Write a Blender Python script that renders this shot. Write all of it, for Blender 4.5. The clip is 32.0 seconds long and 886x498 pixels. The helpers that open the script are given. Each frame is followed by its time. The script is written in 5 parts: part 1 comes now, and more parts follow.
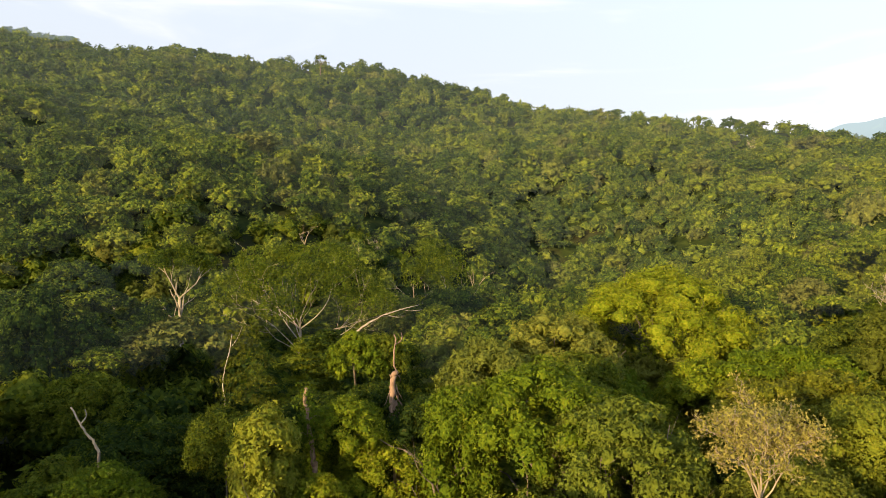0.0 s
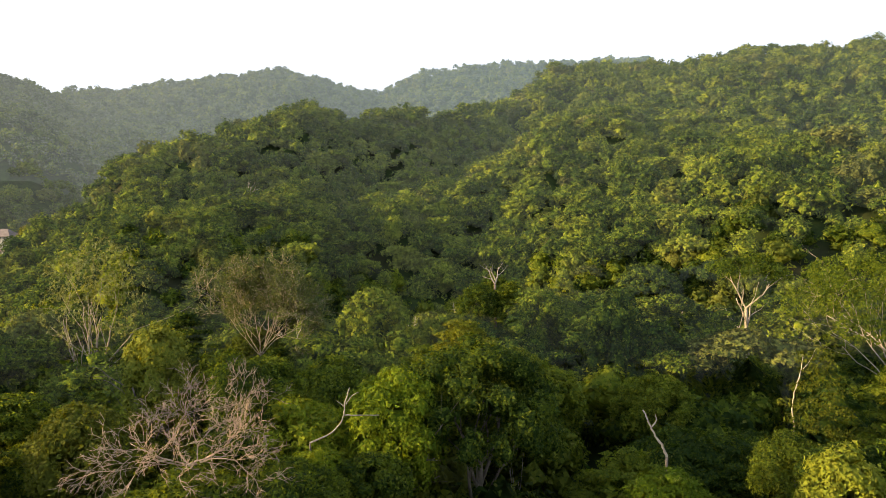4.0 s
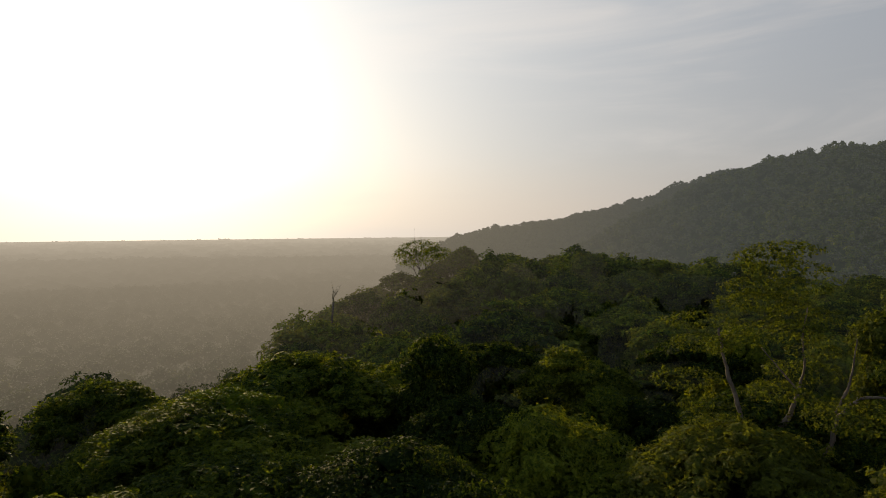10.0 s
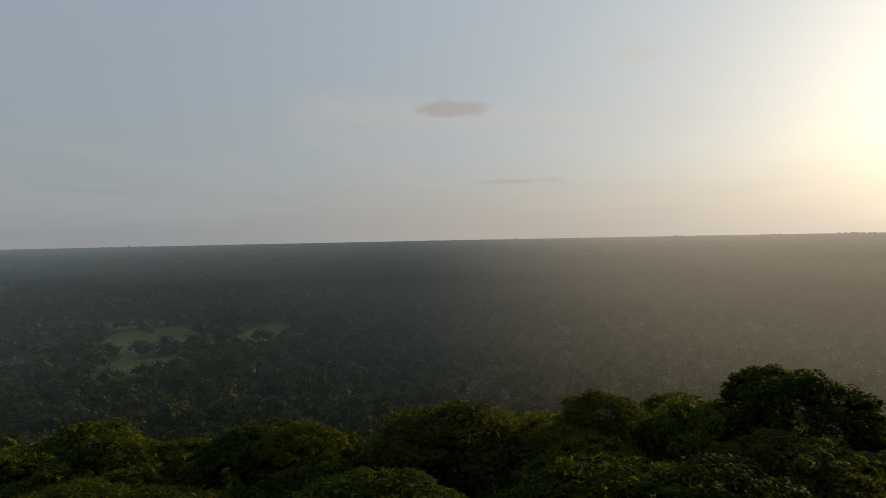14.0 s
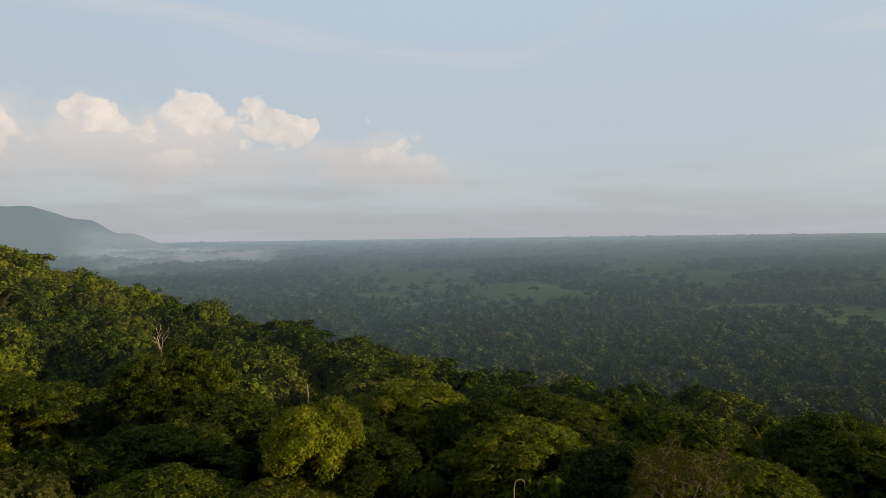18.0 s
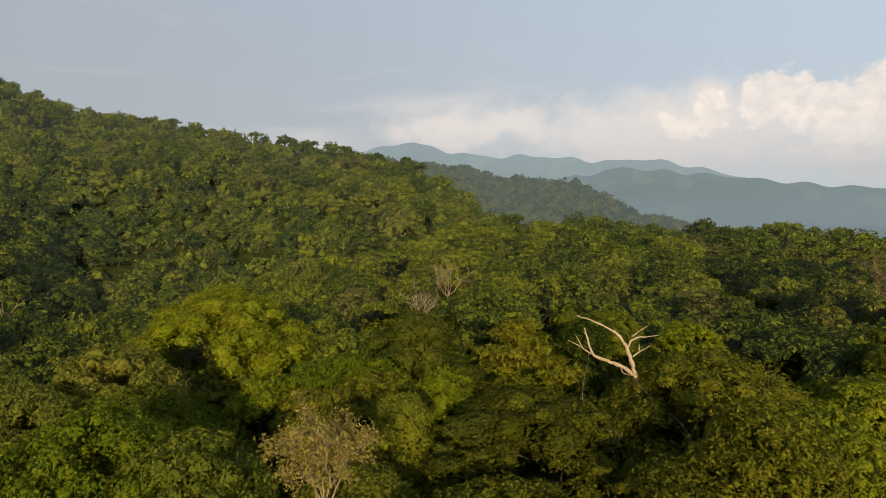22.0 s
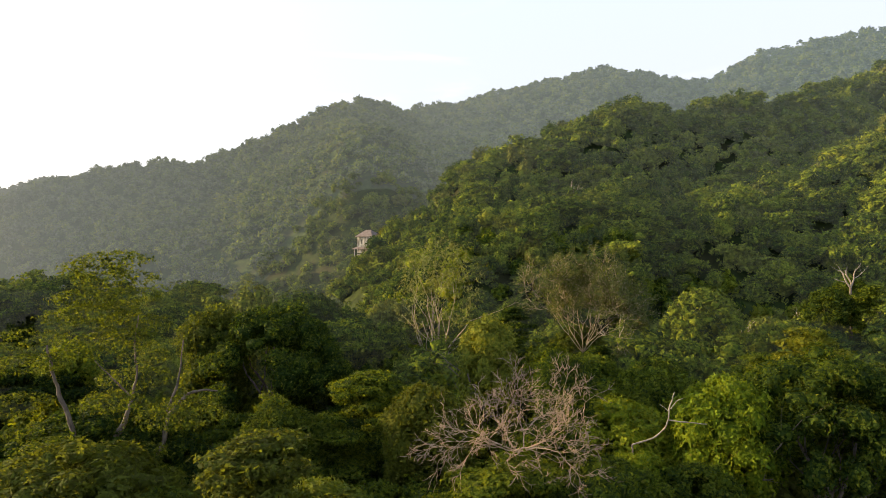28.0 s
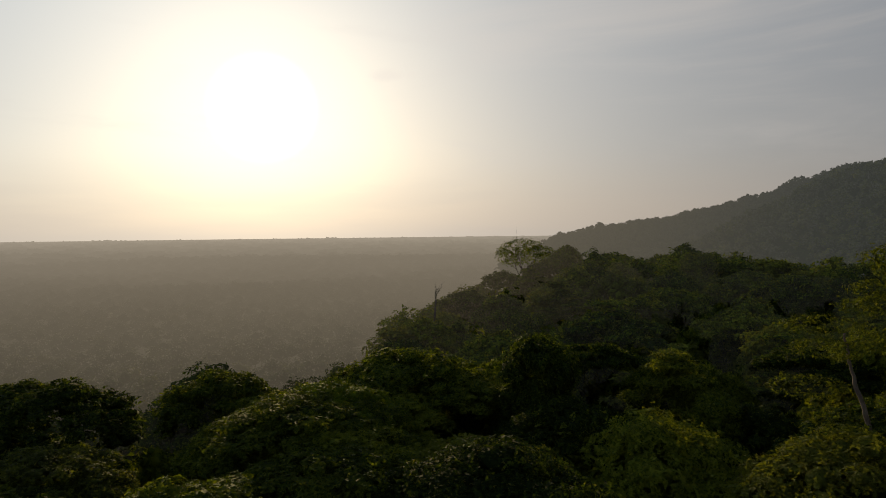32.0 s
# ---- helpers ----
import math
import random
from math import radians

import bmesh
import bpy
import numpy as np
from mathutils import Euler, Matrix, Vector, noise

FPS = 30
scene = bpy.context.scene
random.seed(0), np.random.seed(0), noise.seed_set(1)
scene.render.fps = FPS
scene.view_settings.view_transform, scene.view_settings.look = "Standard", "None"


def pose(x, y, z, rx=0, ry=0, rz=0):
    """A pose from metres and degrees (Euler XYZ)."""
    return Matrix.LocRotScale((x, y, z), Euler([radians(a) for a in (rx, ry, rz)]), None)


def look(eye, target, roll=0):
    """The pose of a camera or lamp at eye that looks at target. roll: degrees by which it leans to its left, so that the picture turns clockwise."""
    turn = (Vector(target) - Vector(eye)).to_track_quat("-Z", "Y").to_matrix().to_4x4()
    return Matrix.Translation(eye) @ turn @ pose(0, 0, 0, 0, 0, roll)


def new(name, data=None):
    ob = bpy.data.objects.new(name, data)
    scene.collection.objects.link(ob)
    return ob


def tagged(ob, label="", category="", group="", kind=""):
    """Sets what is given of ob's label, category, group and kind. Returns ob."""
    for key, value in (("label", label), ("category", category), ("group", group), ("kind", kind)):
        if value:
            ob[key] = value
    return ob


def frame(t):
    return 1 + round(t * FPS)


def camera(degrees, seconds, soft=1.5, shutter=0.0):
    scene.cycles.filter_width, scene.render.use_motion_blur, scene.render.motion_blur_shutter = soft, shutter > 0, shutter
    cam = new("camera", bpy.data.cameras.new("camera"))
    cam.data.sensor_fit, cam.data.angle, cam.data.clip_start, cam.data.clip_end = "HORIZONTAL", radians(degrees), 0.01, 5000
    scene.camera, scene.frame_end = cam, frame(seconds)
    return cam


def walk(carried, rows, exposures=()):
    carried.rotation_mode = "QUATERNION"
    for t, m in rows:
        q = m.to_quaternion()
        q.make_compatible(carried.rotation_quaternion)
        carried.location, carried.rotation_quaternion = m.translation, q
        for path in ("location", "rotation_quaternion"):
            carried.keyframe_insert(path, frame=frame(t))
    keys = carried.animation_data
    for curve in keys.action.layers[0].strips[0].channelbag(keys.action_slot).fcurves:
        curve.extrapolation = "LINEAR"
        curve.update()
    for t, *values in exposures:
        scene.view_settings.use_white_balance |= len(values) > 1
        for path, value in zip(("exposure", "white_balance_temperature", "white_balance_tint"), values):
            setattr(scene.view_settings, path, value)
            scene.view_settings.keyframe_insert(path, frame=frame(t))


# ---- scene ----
# A drone hovers over forested foothills at sunset and turns on the spot.
# Directions below are azimuths in degrees, counter-clockwise from +y; the eye is at z = 100.
EYE = 100.0
cam = camera(65.1, 32.0, soft=0.7)
ROWS = [
    (0.0, 0.03, -1.72, -0.10),
    (0.5, 0.05, -1.68, -0.07),
    (1.0, 0.01, -1.63, -0.05),
    (1.5, 0.78, -1.60, 0.03),
    (2.0, 4.17, -1.60, 0.19),
    (2.5, 14.10, -1.55, 0.47),
    (3.0, 23.47, -1.49, 0.49),
    (3.5, 31.36, -1.44, 0.49),
    (4.0, 44.44, -1.37, 0.52),
    (4.5, 54.08, -1.36, 0.49),
    (6.5, 63.20, -1.19, 0.58),
    (7.0, 71.95, -1.18, 0.62),
    (7.5, 81.01, -1.18, 0.64),
    (8.0, 89.29, -1.20, 0.65),
    (8.5, 97.50, -1.19, 0.64),
    (9.0, 105.69, -1.19, 0.66),
    (9.5, 113.90, -1.22, 0.58),
    (10.0, 122.12, -1.23, 0.61),
    (10.5, 130.25, -1.24, 0.65),
    (11.0, 138.36, -1.22, 0.70),
    (11.5, 146.57, -1.19, 0.74),
    (12.0, 154.81, -1.15, 0.77),
    (12.5, 163.01, -1.14, 0.78),
    (13.0, 171.20, -1.16, 0.80),
    (13.5, 179.26, -1.06, 0.99),
    (15.5, 212.05, -0.90, 0.92),
    (16.0, 221.99, -1.17, 0.81),
    (16.5, 230.41, -1.14, 0.79),
    (17.0, 238.92, -1.13, 0.76),
    (17.5, 247.43, -1.13, 0.73),
    (18.0, 255.99, -1.11, 0.80),
    (18.5, 264.47, -1.11, 0.85),
    (19.0, 272.95, -1.11, 0.86),
    (19.5, 281.45, -1.08, 0.94),
    (20.0, 289.96, -1.06, 0.95),
    (20.5, 298.65, -1.05, 0.95),
    (21.0, 307.42, -1.04, 0.84),
    (21.5, 316.19, -1.03, 0.88),
    (22.0, 325.00, -1.04, 0.90),
    (22.5, 333.85, -0.99, 0.90),
    (23.0, 342.65, -0.96, 0.83),
    (23.5, 351.40, -0.99, 0.81),
    (24.0, 360.11, -1.03, 0.81),
    (24.5, 368.95, -1.02, 0.86),
    (25.0, 377.85, -1.02, 0.94),
    (25.5, 386.70, -0.97, 0.91),
    (27.5, 421.74, -1.17, 1.00),
    (28.0, 430.58, -1.16, 0.99),
    (28.5, 439.39, -1.11, 0.90),
    (29.0, 448.26, -1.11, 0.79),
    (29.5, 457.08, -1.16, 0.74),
    (30.0, 465.91, -1.16, 0.69),
    (30.5, 474.69, -1.09, 0.73),
    (31.0, 482.56, -1.05, 0.69),
    (31.5, 487.95, -1.05, 0.60),
    (32.0, 490.52, -1.25, 0.64),
]
RISE = {0.0: -1.0, 0.5: -0.22}
EXPOSURES = [
    (0.0, 1.22), (2.0, 1.26), (3.0, 1.56), (4.0, 1.62), (4.5, 1.58), (6.5, 1.45), (7.5, 1.15), (8.0, 0.70), (9.0, 0.25), (10.0, -0.20), (11.0, -0.75), (12.0, -1.12),
    (13.0, -1.10), (13.5, -0.95), (15.5, -0.05), (16.5, 0.0), (18.0, 0.0), (20.0, 0.0), (22.0, 0.18), (23.0, 0.48), (24.0, 0.90), (25.0, 1.28), (25.5, 1.42),
    (27.5, 1.48), (28.5, 1.08), (29.5, 0.45), (30.0, 0.30), (31.0, -0.20), (32.0, -0.75),
]
walk(cam, [(t, pose(0, 0, EYE + RISE.get(t, 0.0), 90 + pitch, roll, yaw)) for t, yaw, pitch, roll in ROWS], [(t, stops, 6850, 9) for t, stops in EXPOSURES])

# ---- light ----
SUN_AZ, SUN_EL = 144.9, 10.05


def heading(az, el=0.0):
    a, e = radians(az), radians(el)
    return Vector((-math.sin(a) * math.cos(e), math.cos(a) * math.cos(e), math.sin(e)))


sun_dir = heading(SUN_AZ, SUN_EL)
sun = new("sun", bpy.data.lights.new("sun", "SUN"))
sun.data.energy, sun.data.angle, sun.data.color = 5.0, radians(0.6), (1.0, 0.75, 0.38)
sun.matrix_world = look(sun_dir * 300, (0, 0, 0))


class Nodes:
    """Short hand for building a node tree."""

    def __init__(self, tree, fresh=True):
        self.tree = tree
        if fresh:
            tree.nodes.clear()

    def add(self, kind, ins=None, **props):
        n = self.tree.nodes.new(kind)
        for k, v in props.items():
            if k == "op":
                n.operation = v
            elif k == "blend":
                n.blend_type = v
            elif k == "attr":
                n.attribute_name = v
            elif k == "sky":
                n.sky_type = v
        for k, v in (ins or {}).items():
            if isinstance(v, bpy.types.NodeSocket):
                self.tree.links.new(v, n.inputs[k])
            else:
                n.inputs[k].default_value = v
        return n

    def math(self, op, a, b=0.0, c=0.0, clamp=False):
        n = self.add("ShaderNodeMath", {0: a, 1: b, 2: c}, op=op)
        n.use_clamp = clamp
        return n.outputs[0]

    def vec(self, op, a, b=(0, 0, 0)):
        n = self.add("ShaderNodeVectorMath", {0: a, 1: b}, op=op)
        return n.outputs["Value"] if op in ("DOT_PRODUCT", "LENGTH", "DISTANCE") else n.outputs[0]

    def mix(self, fac, a, b, blend="MIX"):
        n = self.tree.nodes.new("ShaderNodeMix")
        n.data_type, n.blend_type = "RGBA", blend
        for s, v in ((n.inputs[0], fac), (n.inputs[6], a), (n.inputs[7], b)):
            if isinstance(v, bpy.types.NodeSocket):
                self.tree.links.new(v, s)
            else:
                s.default_value = v if not isinstance(v, tuple) or len(v) == 4 else (*v, 1.0)
        return n.outputs[2]

    def span(self, v, lo, hi, to_lo=0.0, to_hi=1.0, smooth=False):
        n = self.add("ShaderNodeMapRange", {0: v, 1: lo, 2: hi, 3: to_lo, 4: to_hi})
        n.interpolation_type = "SMOOTHSTEP" if smooth else "LINEAR"
        return n.outputs[0]

    def noise(self, v, scale, detail=3.0, rough=0.5, warp=0.0):
        return self.add("ShaderNodeTexNoise", {"Vector": v, "Scale": scale, "Detail": detail, "Roughness": rough, "Distortion": warp}).outputs[0]


    def cells(self, v, scale):
        """Distance to the nearest of many scattered points, and that point's own random colour."""
        n = self.add("ShaderNodeTexVoronoi", {"Vector": v, "Scale": scale})
        return n.outputs["Distance"], n.outputs["Color"]


world = bpy.data.worlds.new("sky")
scene.world = world
world.use_nodes = True
W = Nodes(world.node_tree)
way = W.add("ShaderNodeTexCoord").outputs["Generated"]
sky = W.add("ShaderNodeTexSky", sky="NISHITA")
sky.sun_disc, sky.sun_elevation, sky.sun_rotation = False, radians(SUN_EL), radians(-SUN_AZ)
sky.altitude, sky.air_density, sky.dust_density, sky.ozone_density = 100.0, 1.0, 2.5, 1.0
parts_xyz = W.add("ShaderNodeSeparateXYZ", {0: way})
up = parts_xyz.outputs[2]
toward = W.vec("DOT_PRODUCT", way, tuple(sun_dir))
# a milky evening sky: a pale veil over the clear one, thicker to the horizon
veil = W.mix(W.span(up, 0.0, 0.35, 0.0, 1.0), (4.6, 4.5, 4.6), (4.65, 5.1, 5.75))
veil = W.mix(W.span(up, 0.36, 0.85, 0.0, 1.0, True), veil, (1.7, 2.3, 3.4))
colour = W.mix(0.82, sky.outputs[0], veil)
# it is paler on the side of the plain
plain_side = W.vec("DOT_PRODUCT", way, tuple(heading(228)))
pale = W.add("ShaderNodeCombineXYZ", {k: W.span(plain_side, -0.75, 1.0, lo, hi, True) for k, (lo, hi) in enumerate(((0.85, 1.16), (0.87, 1.30), (0.92, 1.42)))}).outputs[0]
colour = W.mix(1.0, colour, pale, "MULTIPLY")
# thin high cloud
flat = W.vec("MULTIPLY", way, (1.0, 1.0, 5.5))
wisp = W.noise(flat, 1.7, 6.0, 0.55, 0.6)
colour = W.mix(W.math("MULTIPLY", W.span(wisp, 0.5, 0.75, 0.0, 0.55, True), W.span(up, 0.03, 0.14, 0.0, 1.0, True)), colour, (7.0, 6.6, 6.5))
# a bank of cumulus on the side away from the hills: billowing heads over a soft lavender mass
bearing = W.math("MULTIPLY", W.math("ARCTAN2", W.vec("DOT_PRODUCT", way, tuple(heading(370))), W.vec("DOT_PRODUCT", way, tuple(heading(280)))), 57.2958)
height = W.math("MULTIPLY", W.math("ARCSINE", up), 57.2958)
cell = W.vec("MULTIPLY", way, (1.0, 1.0, 1.3))
toward_light = heading(200, 25) * 0.016


drift = W.add("ShaderNodeSeparateXYZ", {0: W.add("ShaderNodeTexNoise", {"Vector": cell, "Scale": 8.0, "Detail": 3.0, "Roughness": 0.6}).outputs["Color"]}).outputs
bearing = W.math("ADD", bearing, W.math("MULTIPLY_ADD", drift[0], 14.0, -7.0))
bumpy = W.math("ADD", height, W.math("MULTIPLY_ADD", drift[1], 8.0, -4.0))


def puffs(p):
    big = W.math("ABSOLUTE", W.math("SUBTRACT", W.noise(p, 11.0, 2.0, 0.5, 0.3), 0.5))
    fine = W.math("ABSOLUTE", W.math("SUBTRACT", W.noise(p, 26.0, 6.0, 0.62, 0.3), 0.5))
    return W.math("MULTIPLY_ADD", big, 2.6, W.math("MULTIPLY", fine, 1.7))


lump = puffs(cell)
relief = W.math("SUBTRACT", lump, puffs(W.vec("ADD", cell, tuple(toward_light))))
shine = W.span(relief, -0.45, 0.45, 0.0, 1.0)
# azimuth, height, half width and half height of each cloud in degrees
SOFT = [(306, 7.6, 13.0, 4.6), (293, 7.0, 13.0, 5.0), (278, 6.6, 13.0, 4.8), (263, 5.6, 12.0, 3.4), (320, 8.0, 11.0, 3.0)]
FIRM = [(293.6, 8.4, 7.0, 3.6), (299.3, 9.6, 3.8, 3.0), (305.0, 8.0, 3.0, 1.6), (288.6, 7.6, 2.6, 2.2), (281.0, 9.0, 2.0, 2.0), (275.4, 9.2, 3.4, 2.5), (270.0, 9.3, 2.6, 2.9),
        (276.5, 5.6, 3.4, 1.8), (261.4, 9.6, 0.9, 0.9), (258.0, 6.2, 4.0, 1.7)]


def bank_of(clouds, ragged):
    best = None
    for az, el, wide, tall in clouds:
        du = W.math("DIVIDE", W.math("SUBTRACT", bearing, az - 280.0), wide)
        dv = W.math("DIVIDE", W.math("SUBTRACT", bumpy, el), tall)
        d = W.math("SUBTRACT", 1.0, W.math("SQRT", W.math("ADD", W.math("MULTIPLY", du, du), W.math("MULTIPLY", dv, dv))))
        d = W.math("MULTIPLY", d, min(1.0, tall / 2.6))
        best = d if best is None else W.math("MAXIMUM", best, d)
    return W.math("ADD", best, W.math("MULTIPLY_ADD", lump, ragged, -0.42 * ragged))


soft = W.span(bank_of(SOFT, 0.40), -0.10, 0.70, 0.0, 0.85, True)
colour = W.mix(soft, colour, W.mix(W.span(height, 2.0, 9.0, 0.0, 1.0), (4.5, 4.5, 4.9), (7.0, 6.6, 6.5)))
firm = bank_of(FIRM, 0.6)
firm = W.math("MULTIPLY", W.span(firm, 0.0, 0.22, 0.0, 0.85, True), W.span(height, 4.5, 9.0, 0.0, 1.0, True))
colour = W.mix(firm, colour, W.mix(shine, (6.2, 5.9, 5.95), (8.8, 8.0, 7.4)))
# small shreds either side of the sunset
for az, el, wide, tall, tint in ((186.0, 10.5, 4.5, 0.8, (4.3, 3.9, 4.1)), (181.0, 4.5, 5.0, 0.4, (4.9, 4.5, 4.4)), (134.8, 12.8, 2.6, 0.7, (8.6, 7.8, 7.2)), (171.0, 14.0, 2.5, 0.9, (6.6, 6.2, 6.0))):
    ref = heading(az)
    du = W.math("DIVIDE", W.math("ARCTAN2", W.vec("DOT_PRODUCT", way, tuple(heading(az + 90))), W.vec("DOT_PRODUCT", way, tuple(ref))), radians(wide))
    dv = W.math("DIVIDE", W.math("SUBTRACT", height, el), tall)
    d = W.math("SUBTRACT", 1.0, W.math("SQRT", W.math("ADD", W.math("MULTIPLY", du, du), W.math("MULTIPLY", dv, dv))))
    colour = W.mix(W.span(W.math("MULTIPLY_ADD", lump, 0.9, W.math("SUBTRACT", d, 0.4)), 0.0, 0.7, 0.0, 0.6, True), colour, tint)
# grey-mauve layer under it
layer = W.math("MULTIPLY", W.span(W.noise(W.vec("MULTIPLY", way, (1.0, 1.0, 9.0)), 3.0, 4.0, 0.5), 0.40, 0.60, 0.0, 0.55, True), W.span(up, 0.015, 0.13, 1.0, 0.0, True))
colour = W.mix(W.math("MULTIPLY", layer, W.span(toward, -0.2, 0.7, 1.0, 0.3)), colour, (3.9, 3.95, 4.4))
# dusty peach air low under the sun
colour = W.mix(W.math("MULTIPLY", W.span(up, 0.0, 0.13, 0.55, 0.0, True), W.span(toward, 0.45, 0.95, 0.0, 1.0, True)), colour, (6.0, 4.9, 3.9))
# the bright aureole of the hazy air round the low sun
near_sun = W.math("MAXIMUM", toward, 0.0)
halo = W.mix(1.0, W.mix(W.math("POWER", near_sun, 14.0), (0, 0, 0), (2.5, 2.45, 2.3)), W.mix(W.math("POWER", near_sun, 45.0), (0, 0, 0), (2.0, 1.95, 1.8)), "ADD")
halo = W.mix(1.0, halo, W.mix(W.span(toward, math.cos(radians(4.6)), math.cos(radians(1.7)), 0.0, 1.0, True), (0, 0, 0), (10.0, 9.9, 9.7)), "ADD")
colour = W.mix(1.0, colour, W.mix(W.math("POWER", near_sun, 3.5), (0, 0, 0), (3.5, 3.4, 3.2)), "ADD")
colour = W.mix(1.0, colour, halo, "ADD")
back = W.add("ShaderNodeBackground", {0: colour, 1: 0.10})
W.tree.links.new(back.outputs[0], W.add("ShaderNodeOutputWorld").inputs[0])

# ---- materials ----

def foliage(name, dark, mid, light, source, through_light=0.45, gloss=0.04, grain=5.5, air=0.60):
    """Leaves: one tone a tree, a second a leaf, worn brown here and there."""
    m = bpy.data.materials.new(name)
    m.use_nodes = True
    N = Nodes(m.node_tree)
    place = N.add("ShaderNodeNewGeometry").outputs
    if source == "object":
        tree_tone = N.add("ShaderNodeObjectInfo").outputs["Random"]
    else:
        tree_tone = N.add("ShaderNodeAttribute", attr="tone").outputs["Fac"]
    spray_tone = place["Random Per Island"]
    away, own = N.cells(N.vec("ADD", place["Position"], N.vec("MULTIPLY", N.add("ShaderNodeTexNoise", {"Vector": place["Position"], "Scale": grain * 1.7, "Detail": 1.0}).outputs["Color"], (0.5 / grain, 0.5 / grain, 0.5 / grain))), grain)
    leaf_tone = N.add("ShaderNodeSeparateXYZ", {0: own}).outputs[0]
    patch = N.noise(place["Position"], 0.30, 3.0, 0.6)
    tone = N.math("ADD", N.math("MULTIPLY_ADD", tree_tone, 0.80, -0.15), N.math("ADD", N.math("MULTIPLY_ADD", spray_tone, 0.30, -0.12), N.math("MULTIPLY_ADD", patch, 0.9, -0.40)))
    tone = N.math("ADD", tone, N.math("MULTIPLY_ADD", leaf_tone, 0.80, -0.36))
    low = N.mix(N.span(tone, 0.0, 0.5), dark, mid)
    col = N.mix(N.span(tone, 0.5, 1.0), low, light)
    warm = N.math("FRACT", N.math("MULTIPLY", tree_tone, 37.7))
    col = N.mix(N.span(warm, 0.84, 0.97, 0.0, 0.4), col, (0.150, 0.155, 0.03))
    col = N.mix(N.span(N.math("FRACT", N.math("MULTIPLY", tree_tone, 91.3)), 0.92, 0.98, 0.0, 0.4), col, (0.140, 0.120, 0.050))
    col = N.mix(N.span(leaf_tone, 0.96, 0.98, 0.0, 0.5), col, (0.20, 0.19, 0.05))
    # every leaf of a spray lies its own way
    tilt = N.vec("NORMALIZE", N.vec("ADD", place["Normal"], N.vec("MULTIPLY", N.vec("SUBTRACT", own, (0.5, 0.5, 0.5)), (1.2, 1.2, 1.2))))
    base = N.add("ShaderNodeBsdfPrincipled", {"Base Color": col, "Roughness": 0.72, "Specular IOR Level": gloss, "Normal": tilt})
    glow = N.add("ShaderNodeBsdfTranslucent", {0: N.mix(1.0, col, (1.45, 1.35, 0.5), "MULTIPLY"), "Normal": tilt})
    both = N.add("ShaderNodeMixShader", {0: through_light, 1: base.outputs[0], 2: glow.outputs[0]})
    # air between the leaves of a spray; the inner masses are solid
    leafy = N.math("MAXIMUM", N.math("LESS_THAN", away, air), N.add("ShaderNodeAttribute", attr="solid").outputs["Fac"])
    cut = N.add("ShaderNodeMixShader", {0: leafy, 1: N.add("ShaderNodeBsdfTransparent").outputs[0], 2: both.outputs[0]})
    N.tree.links.new(cut.outputs[0], N.add("ShaderNodeOutputMaterial").inputs[0])
    return m


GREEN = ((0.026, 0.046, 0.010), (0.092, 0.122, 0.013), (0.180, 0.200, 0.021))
leaf_near = foliage("leaves", *GREEN, "object")
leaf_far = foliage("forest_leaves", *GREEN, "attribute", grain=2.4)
# the green dimmed: shade put into the leaf colour on some bearings
leaf_dimmed = foliage("dimmed_green_leaves", (0.018, 0.032, 0.008), (0.060, 0.086, 0.012), (0.125, 0.148, 0.019), "object", 0.5)
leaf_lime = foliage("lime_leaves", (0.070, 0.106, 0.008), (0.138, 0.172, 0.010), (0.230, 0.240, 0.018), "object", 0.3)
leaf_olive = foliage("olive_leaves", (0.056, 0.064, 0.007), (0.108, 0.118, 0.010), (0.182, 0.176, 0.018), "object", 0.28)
leaf_dry = foliage("dry_leaves", (0.075, 0.085, 0.03), (0.13, 0.142, 0.05), (0.20, 0.205, 0.08), "object", 0.3)
leaf_straw = foliage("straw_leaves", (0.16, 0.145, 0.032), (0.24, 0.21, 0.055), (0.33, 0.285, 0.085), "object", 0.3)
leaf_rust = foliage("rust_leaves", (0.10, 0.055, 0.035), (0.15, 0.085, 0.05), (0.21, 0.13, 0.07), "object", 0.3)


def bark(name, a, b, scale=3.0):
    m = bpy.data.materials.new(name)
    m.use_nodes = True
    N = Nodes(m.node_tree)
    p = N.add("ShaderNodeNewGeometry").outputs["Position"]
    grain = N.noise(N.vec("MULTIPLY", p, (1.0, 1.0, 0.22)), scale * 3.0, 6.0, 0.65)
    blot = N.noise(p, scale * 0.5, 3.0, 0.5)
    col = N.mix(N.span(N.math("ADD", N.math("MULTIPLY", grain, 0.6), N.math("MULTIPLY", blot, 0.5)), 0.38, 0.72), a, b)
    bump = N.add("ShaderNodeBump", {"Height": grain, "Strength": 0.5, "Distance": 0.05})
    out = N.add("ShaderNodeBsdfPrincipled", {"Base Color": col, "Roughness": 0.85, "Normal": bump.outputs[0]})
    N.tree.links.new(out.outputs[0], N.add("ShaderNodeOutputMaterial").inputs[0])
    return m


bark_brown = bark("brown_bark", (0.05, 0.035, 0.025), (0.16, 0.12, 0.085))
bark_pale = bark("pale_bark", (0.16, 0.125, 0.085), (0.35, 0.285, 0.205))
bark_white = bark("bleached_wood", (0.22, 0.17, 0.115), (0.45, 0.37, 0.265))
bark_red = bark("torn_red_wood", (0.10, 0.058, 0.038), (0.27, 0.17, 0.11))
bark_tan = bark("tan_twigs", (0.19, 0.125, 0.08), (0.37, 0.26, 0.165))
bark_grey = bark("grey_twigs", (0.15, 0.112, 0.068), (0.31, 0.24, 0.15))

